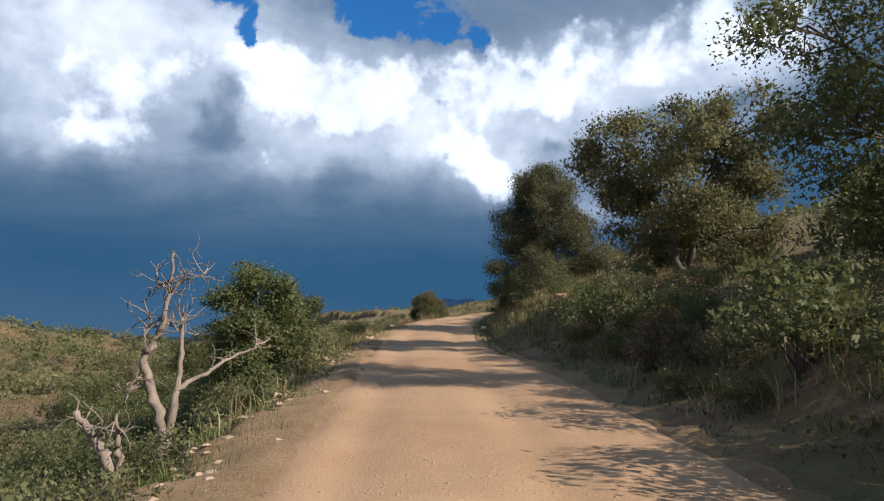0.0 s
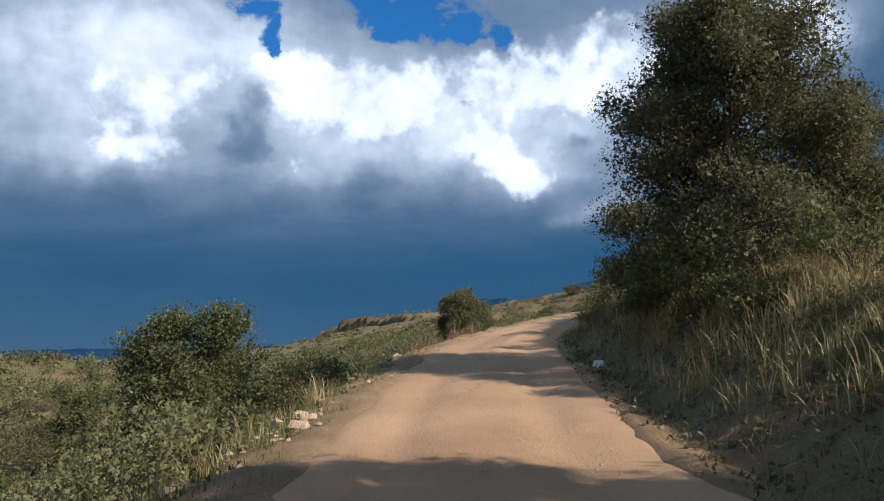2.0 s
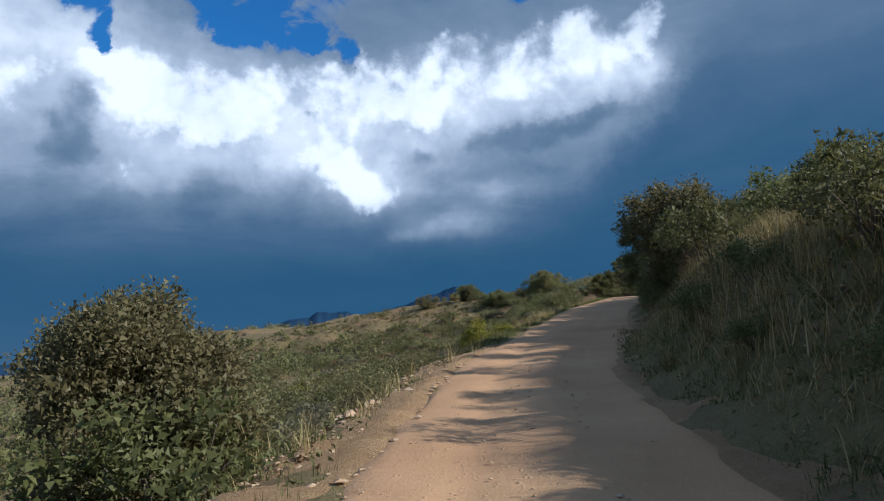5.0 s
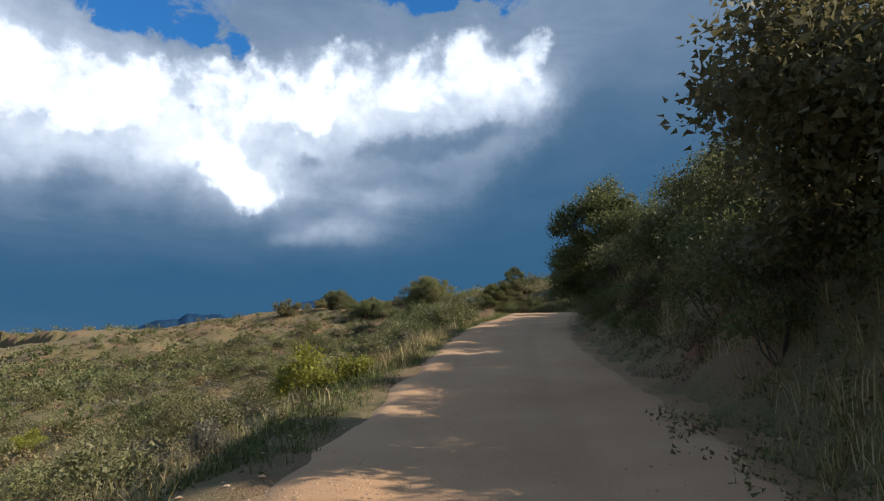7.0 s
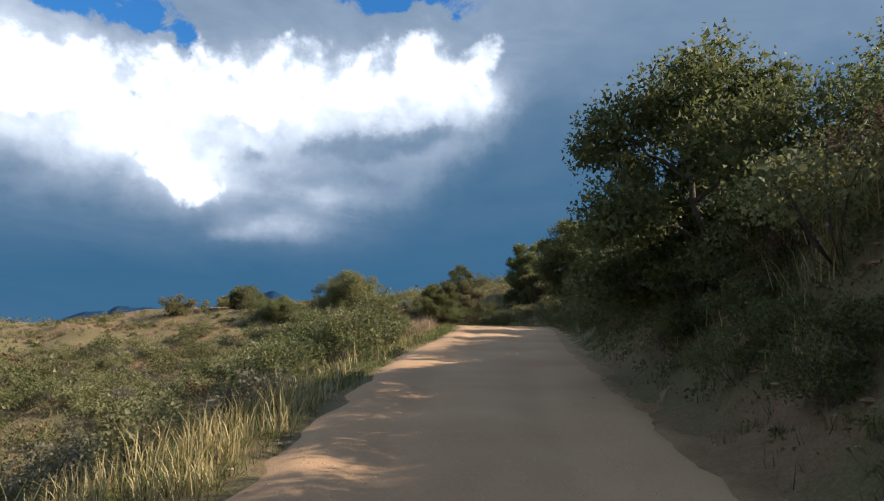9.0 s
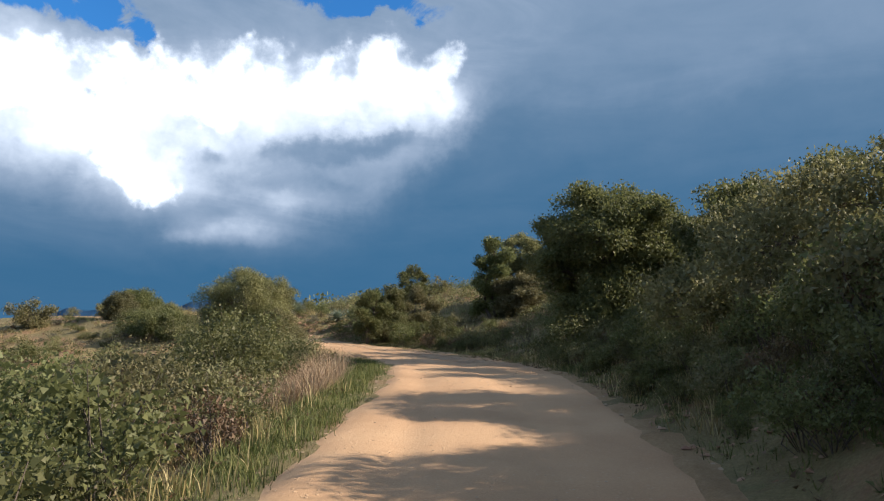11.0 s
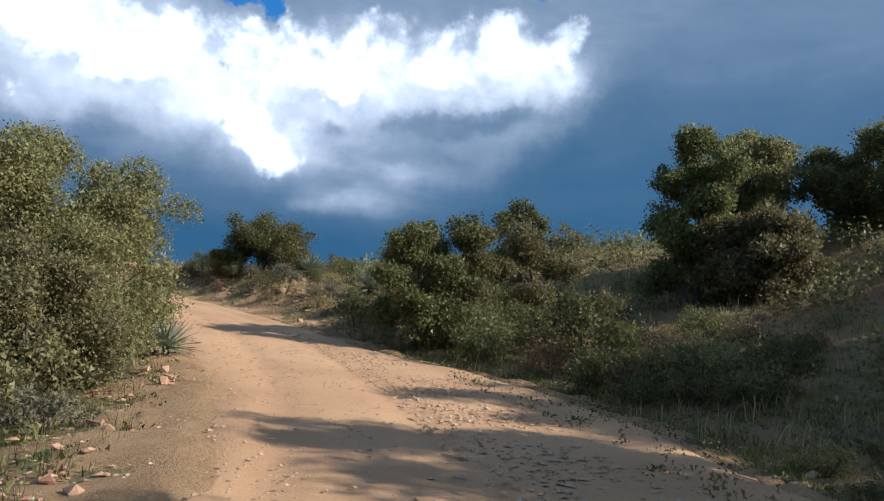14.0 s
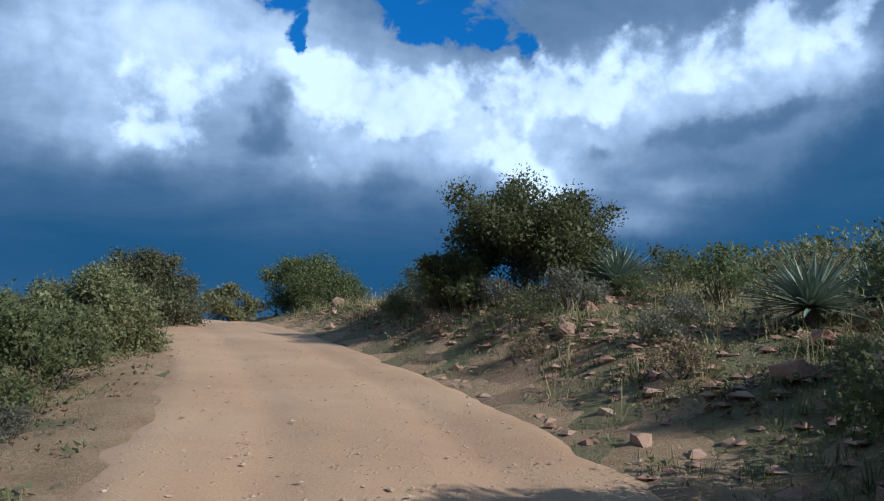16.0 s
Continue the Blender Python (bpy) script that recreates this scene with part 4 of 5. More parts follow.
def dead_tree(name, label, x, y, seed, trunks, boughs):
    """A bleached bare tree from bent trunks and boughs; twigs along them."""
    r = rng(seed)
    root = tagged(new(name), label, "dead tree")
    z0 = lay(x, y) - 0.2
    root.location = (x, y, z0)

    def twigs(p, count, long):
        out = []
        for _ in range(count):
            o = p[r.randint(len(p) // 3, len(p))]
            t = o + r.normal(0, long, 3) + [0, 0, long * 0.5]
            out.append(limb(r, o, t, 0.016, 0.005, 5, 0.16))
            out.append(limb(r, out[-1][0][3], t + r.normal(0, long * 0.6, 3), 0.008, 0.003, 4, 0.16))
        return out

    for thick, thin, rows in trunks:
        rows = [(px, py, pz - z0) for px, py, pz in rows]
        p, q = bent_limb(r, [(rows[0][0], rows[0][1], 0.0)] + rows, thick, thin)
        trunk = piece("trunk", *tubes([(p, q)], 10), BLEACHED, root, smooth=True)
        piece("twig_spray", *tubes(twigs(p[len(p) // 2:], 9, 0.22), 4), BLEACHED, trunk, smooth=True)
    for thick, thin, rows in boughs:
        p, q = bent_limb(r, [(px, py, pz - z0) for px, py, pz in rows], thick, thin)
        bough = piece("bough", *tubes([(p, q)], 8), BLEACHED, root, smooth=True)
        piece("twig_spray", *tubes(twigs(p, 12, 0.26), 4), BLEACHED, bough, smooth=True)
    return root


dead_tree("dead_tree", "bleached bare dead tree forking below the road", -5.28, 14.12, 60, (
    (0.140, 0.021, ((0.01, -0.02, -1.85), (-0.08, -0.01, -1.33), (-0.34, -0.01, -0.80), (-0.45, 0.00, -0.26), (-0.27, 0.01, -0.03), (-0.10, 0.01, 0.39), (-0.00, 0.02, 1.02), (0.03, 0.03, 1.72))),
    (0.105, 0.021, ((0.05, -0.02, -1.72), (0.16, -0.01, -1.12), (0.22, 0.08, -0.39), (0.23, 0.09, 0.31), (0.23, 0.10, 0.70)))), (
    (0.052, 0.014, ((0.19, -0.01, -0.88), (0.59, 0.40, -0.56), (1.05, 0.96, -0.24), (1.54, 1.60, 0.07))), (0.035, 0.008, ((-0.45, 0.00, -0.27), (-0.45, 0.01, 0.11), (-0.37, 0.09, 0.46))),
    (0.028, 0.007, ((-0.35, -0.00, -0.66), (-0.60, -0.08, -0.69), (-0.69, -0.09, -1.01))), (0.035, 0.008, ((-0.02, 0.02, 0.88), (0.22, 0.02, 1.19), (0.62, 0.03, 1.29))), (0.028, 0.007, ((-0.02, 0.02, 0.91), (-0.19, 0.02, 1.16), (-0.36, 0.02, 0.95))),
    (0.021, 0.006, ((0.23, 0.09, 0.17), (0.05, 0.09, 0.35), (-0.06, 0.09, 0.39)))))
dead_tree("dead_snag", "broken bleached snag leaning over the slope", -4.58, 10.53, 61, (
    (0.098, 0.049, ((-0.09, -0.02, -1.64), (-0.33, 0.07, -1.36), (-0.67, 0.15, -0.97))), (0.056, 0.021, ((0.05, -0.02, -1.65), (0.02, -0.01, -1.30), (-0.02, -0.01, -0.98)))), ())

# ---- sotols and agaves ----
x, y = by_road(51.7, 5.1)
rosette("sotol", "spiky grey-green sotol on the bank top", x, y, 90, 0.6, 70)
rosette("sotol", "large blue-grey sotol ball on the rocky bank", 32.1, 141.8, 190, 0.85, 71)
rosette("sotol", "blue-grey sotol in the shade of shrubs", 33.6, 136.6, 150, 0.85, 72)
rosette("sotol", "second sotol in the shade of shrubs", 34.9, 137.6, 120, 0.75, 73)
rosette("sotol", "grey sotol among shrubs on the knoll", 44.6, 144.0, 110, 0.70, 74)
x, y = by_road(130.6, -2.2)
rosette("sotol", "pale agave beside the road shoulder", x, y, 70, 0.6, 75)
x, y = by_road(128.6, -3.0)
rosette("sotol", "grey-green agave at the road edge", x, y, 90, 0.6, 76)

# ---- shrubs: each kind built once, then copied along the slopes ----
SHRUBS = [
    shrub("scrub_oak", "low scrub oak bush with olive green leaves", 80, OLIVE, 1.3, 0.9, 24, 66, 0.054, 0.6),
    shrub("live_oak_bush", "dense dark green live oak bush", 81, OAK, 1.5, 1.0, 26, 66, 0.056, 0.65),
    shrub("sage_bush", "pale grey-green bush with fine leaves", 82, SAGE, 0.9, 0.7, 20, 76, 0.046, 0.4),
    shrub("manzanita", "round bush with leathery green leaves", 83, OAK, 1.0, 0.8, 20, 70, 0.05, 0.8),
    shrub("russet_bush", "brownish twiggy bush with few leaves", 84, RUSSET, 1.0, 0.75, 20, 60, 0.046, 0.4),
    shrub("catclaw_bush", "open olive bush with thin twigs", 85, OLIVE, 1.7, 1.1, 26, 70, 0.055, 0.45),
    shrub("yellow_bush", "bright yellow-green rounded bush", 86, YELLOW, 1.1, 0.95, 24, 300, 0.042, 0.35),
    shrub("sage_bush", "grey-brown brittle bush going dry", 87, SAGE, 0.75, 0.6, 18, 80, 0.042, 0.35),
    shrub("thicket_oak", "big dense dark green scrub oak", 88, OAK, 2.5, 1.75, 56, 110, 0.062, 0.7),
    shrub("thicket_oak", "big olive green scrub oak", 89, OLIVE, 2.3, 1.7, 56, 110, 0.062, 0.65),
    shrub("field_shrub", "round olive shrub on the brushy slope", 180, OLIVE, 1.2, 0.95, 18, 36, 0.078, 0.6),
    shrub("field_shrub", "round dark green shrub on the brushy slope", 181, OAK, 1.35, 1.0, 18, 36, 0.08, 0.65),
    shrub("field_shrub", "low grey-green shrub on the brushy slope", 182, SAGE, 0.85, 0.75, 15, 34, 0.064, 0.45),
    shrub("field_shrub", "low brown shrub on the brushy slope", 183, RUSSET, 0.85, 0.75, 15, 34, 0.064, 0.45),
]
for k, ob in enumerate(SHRUBS):
    tagged(ob, group="roadside shrubs")
PLACED = []


def plant(kind, x, y, scale, turn=None, tall=1.0, r=rng(500)):
    """A copy of a shrub kind, standing on the ground; the first use takes the original itself."""
    if scale >= 1.3 and kind in (0, 1, 3, 5):
        kind, scale = (8 if kind in (1, 3) else 9), scale / 1.75
    run_of, d, _ = along(x, y)
    if abs(d[0]) > 10 and kind in (0, 1, 2, 3, 4, 5, 7):
        kind = {0: 10, 5: 10, 1: 11, 3: 11, 2: 12, 7: 12, 4: 13}[kind]
    reach = scale * (1.9 if kind in (8, 9) else 1.0)
    over = reach + 0.15 - max(left_edge(run_of[0]) - 0.3 - d[0], d[0] - right_edge(run_of[0]))
    if over > 0:  # too close: step back from the road's edge
        x, y, _ = spot(run_of[0], d[0] + (over if d[0] > 0 else -over))
    z = lay(x, y) - 0.05
    m = pose(x, y, z, 0, 0, r.uniform(0, 360) if turn is None else turn)
    ob = SHRUBS[kind]
    if kind in [k for k, *_ in PLACED]:
        ob = copy_thing(ob, m)
    ob.matrix_basis = m @ Matrix.Diagonal((scale, scale, scale * tall, 1))
    PLACED.append((kind, x, y))
    return ob


# marked bushes: kind, run along the road, side, size
for kind, run, side, size in (
    (6, 77.3, -4.1, 1.45), (2, 74.0, -4.3, 0.85), (2, 71.9, -4.7, 0.95), (1, 95.8, -5.5, 1.29), (3, 98.4, -4.6, 1.23), (1, 101.6, -6.3, 1.93), (0, 104.3, -5.3, 1.7), (4, 108.9, -4.6, 1.39), (3, 111.1, -5.4, 1.86), (1, 114.8, -5.7, 2.09),
    (0, 107.4, -7.9, 2.08), (0, 118.4, -4.9, 1.86), (2, 74.0, -5.8, 0.8), (0, 72.1, -6.5, 1.2), (2, 69.1, -6.0, 1.1), (5, 78.8, -8.2, 1.3), (4, 80.5, -3.6, 0.7), (2, 16.6, -3.1, 0.7), (2, 25.0, -4.1, 0.99), (4, 13.0, -3.3, 0.77),
    (3, 6.3, -5.2, 1.26), (1, 4.4, -6.3, 1.33), (1, 7.8, -7.6, 1.47), (3, 10.1, -6.1, 1.05), (4, 41.0, -3.9, 1.21), (0, 44.0, -4.6, 1.31), (5, 48.0, -5.2, 1.21), (3, 57.5, -4.7, 1.12), (0, 60.5, -5.7, 1.24), (1, 131.8, 3.5, 1.05),
    (0, 133.7, 3.6, 1.09), (4, 130.2, 3.8, 0.91), (1, 135.4, 4.5, 1.23), (1, 133.5, 4.8, 1.3), (3, 128.6, 5.0, 0.98), (1, 130.5, 6.0, 1.26), (0, 126.8, 6.1, 1.01), (1, 137.0, 3.2, 0.8), (3, 139.0, 6.1, 0.98), (1, 140.4, 7.7, 1.16),
    (1, 138.2, 8.2, 1.21), (5, 124.6, 7.2, 0.94), (1, 122.5, 8.5, 1.12), (3, 134.9, 8.4, 1.16), (7, 145.9, 4.0, 0.85), (2, 144.6, 4.6, 1.01), (5, 149.9, 3.9, 0.71), (1, 151.3, 4.5, 0.86), (1, 143.9, -3.2, 0.95), (0, 146.0, -3.8, 1.09),
    (3, 141.8, -3.4, 0.76), (2, 139.0, -2.9, 0.65), (1, 136.8, -5.5, 1.33), (1, 134.4, -5.0, 1.19), (1, 148.1, -3.8, 1.16), (3, 146.7, -5.1, 1.32), (0, 128.2, -3.3, 1.01), (1, 129.7, -3.3, 0.94), (0, 126.4, -3.6, 1.01), (2, 124.9, -3.0, 0.73),
    (4, 114.1, -3.1, 0.84), (7, 112.3, -2.7, 0.84), (4, 111.2, -3.5, 0.78), (0, 128.9, -1.9, 1.39), (1, 27.0, 4.7, 0.82), (3, 31.4, 3.8, 0.81), (4, 11.3, 3.3, 0.91), (1, 8.0, 3.9, 1.12), (1, 5.2, 3.8, 1.12), (3, 14.1, 4.0, 1.05),
    (1, 16.2, 3.6, 0.91), (1, 75.7, 3.4, 1.24), (3, 71.6, 4.3, 1.32), (1, 75.6, 4.9, 1.42), (1, 79.0, 5.7, 1.52), (1, 83.4, 5.0, 1.36), (1, 92.1, 5.4, 1.64), (3, 98.6, 5.6, 1.56), (1, 113.1, 6.0, 1.74), (1, 120.6, 8.1, 1.74),
    (3, 124.7, 9.1, 1.51), (1, 111.9, 3.8, 1.03), (1, 62.9, 5.7, 1.24), (3, 56.2, 5.1, 1.02), (7, 48.5, 5.2, 1.0), (4, 44.0, 4.4, 0.9), (2, 46.7, 6.4, 1.0),
):
    x, y, _ = spot(run, side)
    plant(kind, x, y, size)

plant(4, 35.6, 112.3, 0.66)
plant(1, 33.7, 140.5, 0.89)
plant(2, 32.4, 142.2, 0.94)
plant(7, 31.4, 140.5, 0.78)
plant(2, 31.2, 141.8, 0.63)
# dark bushes at the juniper's foot and along the bank, and on the verge before the bend
for kind, run, side, size in ((1, 29.4, 3.4, 1.0), (8, 31.4, 4.0, 0.6), (3, 32.6, 3.2, 0.9), (1, 33.6, 3.6, 1.0), (3, 27.6, 3.6, 0.8), (1, 36.0, 3.4, 0.8), (3, 38.5, 3.0, 0.8), (1, 42.0, 3.2, 0.9), (4, 44.5, 2.9, 0.7), (3, 47.5, 3.1, 0.9), (1, 51.0, 3.2, 0.9), (3, 54.0, 3.0, 0.8), (1, 57.5, 3.3, 1.0), (1, 60.5, 3.6, 1.1),
                               (1, 74.5, 3.0, 0.5), (3, 76.2, 3.2, 0.55), (1, 77.8, 2.9, 0.5), (3, 79.4, 3.3, 0.6), (1, 80.8, 3.0, 0.55), (3, 82.4, 3.1, 0.6), (1, 83.2, 2.9, 0.55), (4, 75.4, 3.8, 0.5), (1, 37.5, 2.6, 0.55), (3, 40.2, 2.5, 0.5), (1, 43.4, 2.5, 0.5), (3, 46.0, 2.5, 0.55), (1, 49.2, 2.5, 0.5), (3, 52.6, 2.5, 0.5), (1, 55.8, 2.6, 0.55), (1, 78.0, 4.6, 0.6), (3, 81.0, 4.4, 0.7), (1, 84.0, 3.4, 0.8), (3, 85.5, 3.0, 0.8), (1, 87.5, 3.1, 1.0), (3, 89.5, 3.2, 1.0), (1, 91.0, 3.3, 1.1), (1, 73.5, 4.2, 0.7),
                               (4, 140.2, 3.4, 0.5), (2, 141.5, 4.2, 0.55), (4, 143.0, 3.2, 0.5), (1, 144.2, 3.6, 0.5), (2, 142.6, 5.4, 0.7), (4, 146.5, 3.0, 0.55), (4, 148.0, 3.4, 0.6), (1, 149.5, 3.2, 0.5), (4, 150.8, 3.6, 0.6), (3, 145.4, 4.6, 0.5), (4, 143.0, -3.3, 0.6), (2, 140.5, -2.9, 0.5), (1, 149.5, -3.0, 0.9), (1, 151.5, -2.9, 0.9), (1, 142.0, -4.6, 1.2),
                               (1, 94.0, -3.6, 1.1), (3, 96.5, -3.4, 1.2), (1, 99.0, -3.6, 1.25), (0, 97.5, -4.8, 1.25), (4, 101.5, -3.4, 1.0), (1, 92.0, -4.6, 1.2)):
    x, y, _ = spot(run, side)
    plant(kind, x, y, size)
# the green valley side below the start of the road
r = rng(90)
for _ in range(72):
    x, y, _ = spot(r.uniform(2, 42), -r.uniform(5.5, 24))
    plant(int(r.choice([1, 0, 3, 5])), x, y, r.uniform(1.2, 2.2))
# dark cover on the shaded bank
for a, b, c, d, n, s in ((3.3, 20.9, 2.9, 4.5, 26, 0.43), (3.3, 20.9, 3.1, 6.0, 42, 0.71), (23.1, 36.1, 3.6, 6.9, 8, 0.48), (36.1, 63.8, 3.1, 4.6, 12, 0.6), (63.8, 100.2, 2.9, 5.5, 84, 0.95), (78.2, 100.2, 2.9, 4.4, 40, 0.5), (97.0, 113.8, 2.9, 4.1, 56, 0.54), (97.0, 114.6, 3.6, 7.4, 90, 0.76), (114.6, 124.2, 3.9, 7.8, 16, 0.35), (126.7, 138.0, 4.2, 9.7, 40, 0.75), (135.3, 145.2, 4.0, 7.6, 16, 0.39), (145.2, 156.0, 4.5, 7.6, 14, 0.47)):
    for _ in range(n):
        x, y, _ = spot(r.uniform(a, b), r.uniform(c, d))
        plant(int(r.choice([1, 3, 1, 4, 0])), x, y, s * r.uniform(0.6, 1.2))

# scattered over the slopes, close along the road and thinner away from it
r = rng(91)
made = 0
while made < 270:
    run, near = r.uniform(2, 178), r.uniform(0, 1)
    side = -(4.0 + 26 * near ** 1.6) if r.uniform() < 0.72 else 5.5 + 24 * near ** 1.3
    x, y, _ = spot(run, side)
    _, d, _ = along(x, y)
    if d[0] > -3.7 and d[0] < 4.4:
        continue
    if any((x - a) ** 2 + (y - b) ** 2 < 0.9 for _, a, b in PLACED):
        continue
    if side > 0 and run > 150 and r.uniform() < 0.75 or side < 0 and y > 135:
        continue
    if 66 < run < 84 and -6.4 < side < 0:
        continue
    kind = int(r.choice([0, 1, 2, 3, 4, 5, 6, 7], p=[0.2, 0.15, 0.15, 0.13, 0.1, 0.12, 0.02, 0.13]))
    plant(kind, x, y, r.uniform(0.65, 1.35))
    made += 1

# the downhill slope: a close mosaic of bushes, thicker in drifts; single bushes near the road, a joined cover beyond
r = rng(93)
COVER = {10: [], 11: [], 12: [], 13: []}
made = 0
while made < 1900:
    run, u = r.uniform(-2, 165), r.uniform()
    side = -(3.4 + 58 * u ** 1.5)
    x, y, _ = spot(run, side)
    run_of, d, _ = along(x, y)
    if d[0] > left_edge(run_of[0]) - 1.8 or float(waves(np.array([x]), np.array([y]), 11, 41)[0]) < r.uniform(-1.6, 0.3):
        continue
    if 66 < run_of[0] < 84 and d[0] > -6.4 or made % 5 < 2 and run_of[0] > 56 and d[0] > -9:
        made += 1
        continue
    valley = run < 45
    kind = int(r.choice([0, 1, 2, 3, 4, 5, 7], p=[0.2, 0.26, 0.1, 0.16, 0.06, 0.18, 0.04] if valley else [0.24, 0.1, 0.2, 0.08, 0.16, 0.12, 0.1]))
    size, tall = r.uniform(0.55, 1.25) * (1.2 if valley else 0.55 if y > 135 else 1.0), r.uniform(0.75, 1.1)
    made += 1
    if d[0] > -7.5:
        plant(kind, x, y, size, tall=tall)
    else:
        COVER[{0: 10, 5: 10, 1: 11, 3: 11, 2: 12, 7: 12, 4: 13}[kind]].append((x, y, size, tall, r.uniform(0, 6.28), d[0]))


def joined_cover(kind, rows, thin):
    """Bushes past counting: copies of one kind's crown, joined."""
    crown = next(c for c in SHRUBS[kind].children if c.name.startswith("crown"))
    v = np.empty(len(crown.data.vertices) * 3, np.float32)
    crown.data.vertices.foreach_get("co", v)
    v = v.reshape(-1, 3)
    if thin:  # far off: fewer, larger leaves
        v = v.reshape(-1, 3, 3)[::3]
        mid_leaf = v.mean(1, keepdims=True)
        v = (mid_leaf + (v - mid_leaf) * 1.75).reshape(-1, 3)
    f = np.arange(len(v)).reshape(-1, 3)
    x, y, size, tall, turn, _ = np.array(rows).T
    z = height(x, y) - 0.05
    c, q = np.cos(turn)[:, None], np.sin(turn)[:, None]
    out = np.stack([(v[:, 0] * c - v[:, 1] * q) * size[:, None] + x[:, None], (v[:, 0] * q + v[:, 1] * c) * size[:, None] + y[:, None], v[:, 2] * (size * tall)[:, None] + z[:, None]], -1)
    faces = (f[None] + (np.arange(len(x)) * len(v))[:, None, None]).reshape(-1, 3)
    ob = piece("shrub_cover", out.reshape(-1, 3), faces, crown.data.materials[0])
    return tagged(ob, COVER_LABEL[kind], "shrubs", kind="stuff")


COVER_LABEL = {10: "olive shrubs scattered over the downhill slope", 11: "dark green shrubs scattered over the downhill slope", 12: "grey-green shrubs scattered over the downhill slope", 13: "brown shrubs scattered over the downhill slope"}
for kind, rows in COVER.items():
    joined_cover(kind, [q for q in rows if q[5] > -24], False)
    joined_cover(kind, [q for q in rows if q[5] <= -24], True)


def far_cover(name, label, count, mat, seed, inner, outer, size, per):
    """Brush too far off to tell apart."""
    r = rng(seed)
    xs, ys = [], []
    while len(xs) < count:
        a, q = r.uniform(0, 6.28), inner + (outer - inner) * r.uniform() ** 1.5
        i = r.randint(len(LINE))
        x, y = LINE[i, 0] + math.cos(a) * q, LINE[i, 1] + math.sin(a) * q
        if y > 12:
            xs.append(x), ys.append(y)
    xs, ys = np.array(xs), np.array(ys)
    _, d, _ = along(xs, ys)
    ok = np.abs(d) > inner * 0.55
    xs, ys, d = xs[ok], ys[ok], d[ok]
    z = height(xs, ys)
    s = size * r.uniform(0.6, 1.5, len(xs)) * np.where((d < 0) & (ys > 135) & (ys < 200), 0.5, 1.0)
    v, f = leaves(r, np.stack([xs, ys, z + s * 0.4], 1), s * 0.75, per, size * 0.30, 0.7, 0.75)
    return tagged(piece(name, v, f, mat), label, "shrubs", kind="stuff")


far_cover("far_brush", "olive scrub covering the far slopes", 1900, OLIVE, 92, 34, 190, 1.0, 40)
far_cover("far_brush", "dark green scrub covering the far slopes", 1300, OAK, 93, 34, 210, 1.2, 40)
far_cover("far_brush", "grey sage scrub covering the far slopes", 900, SAGE, 94, 30, 140, 0.75, 40)

# ---- grass ----
def beside(run, side):
    """Places beside the road for arrays, and the road's height there."""
    lx, ly, lz = (np.interp(run, RUN, LINE[:, n]) for n in range(3))
    wx, wy = np.interp(run, RUN, WAY[:, 0]), np.interp(run, RUN, WAY[:, 1])
    return lx + wy * side, ly - wx * side, lz


def grass(name, label, tufts, mat, seed, tall, blades, wide=0.007, lean=0.35, bent_over=True):
    """Tufts: rows of run range, side range and how many."""
    r = rng(seed)
    fx, fy, hh = [], [], []
    for (a, b), (c, d), n in tufts:
        run, side = r.uniform(a, b, n), r.uniform(c, d, n)
        qx, qy, _ = beside(run, side)
        fx.append(qx), fy.append(qy)
    x, y = np.concatenate(fx), np.concatenate(fy)
    run_of, d, _ = along(x, y)
    ok = (d < left_edge(run_of) - 0.12) | (d > right_edge(run_of) + 0.12)
    x, y = x[ok], y[ok]
    z, h = height(x, y), tall * r.uniform(0.55, 1.3, len(x))
    x, y, z, h = (np.repeat(q, blades) for q in (x, y, z, h))
    v, f = blades_of(r, x, y, z, h, 0.07, lean, wide, bent_over)
    return tagged(piece(name, v, f, mat), label, "grass", kind="stuff")


grass("dry_grass", "tall dry straw-coloured grass tufts on the banks", (
    ((20, 66), (2.4, 4.8), 600), ((135, 160), (2.1, 6.0), 70), ((4, 30), (-4.4, -2.2), 260),
    ((16.4, 75.5), (4.2, 13.2), 1100), ((25.1, 70.7), (2.9, 7.1), 2600), ((1.6, 36.1), (2.8, 8.1), 620), ((134.4, 163.2), (7.0, 16.3), 1000), ((135.3, 154.2), (3.6, 7.6), 110), ((71, 92), (4.3, 8.5), 1500), ((72, 86), (3.0, 4.6), 260), ((36, 66), (2.0, 3.6), 520), ((75, 85), (-2.7, -1.85), 130), ((152, 162), (3.5, 8.0), 260), ((113.1, 138.0), (3.6, 16.7), 560), ((98.6, 117.7), (2.8, 5.7), 260),
    ((23.1, 57.5), (-5.5, -2.2), 230), ((57.5, 106.0), (-4.9, -2.0), 240), ((107.4, 120.9), (-5.4, -2.6), 300), ((57.5, 165.0), (-18.9, -4.0), 900), ((60, 110), (-9.0, -3.0), 520), ((4.1, 57.5), (-23.5, -5.9), 380), ((75.5, 95.4), (4.8, 8.5), 220)), STRAW, 95, 0.46, 13, 0.0056, 0.52)
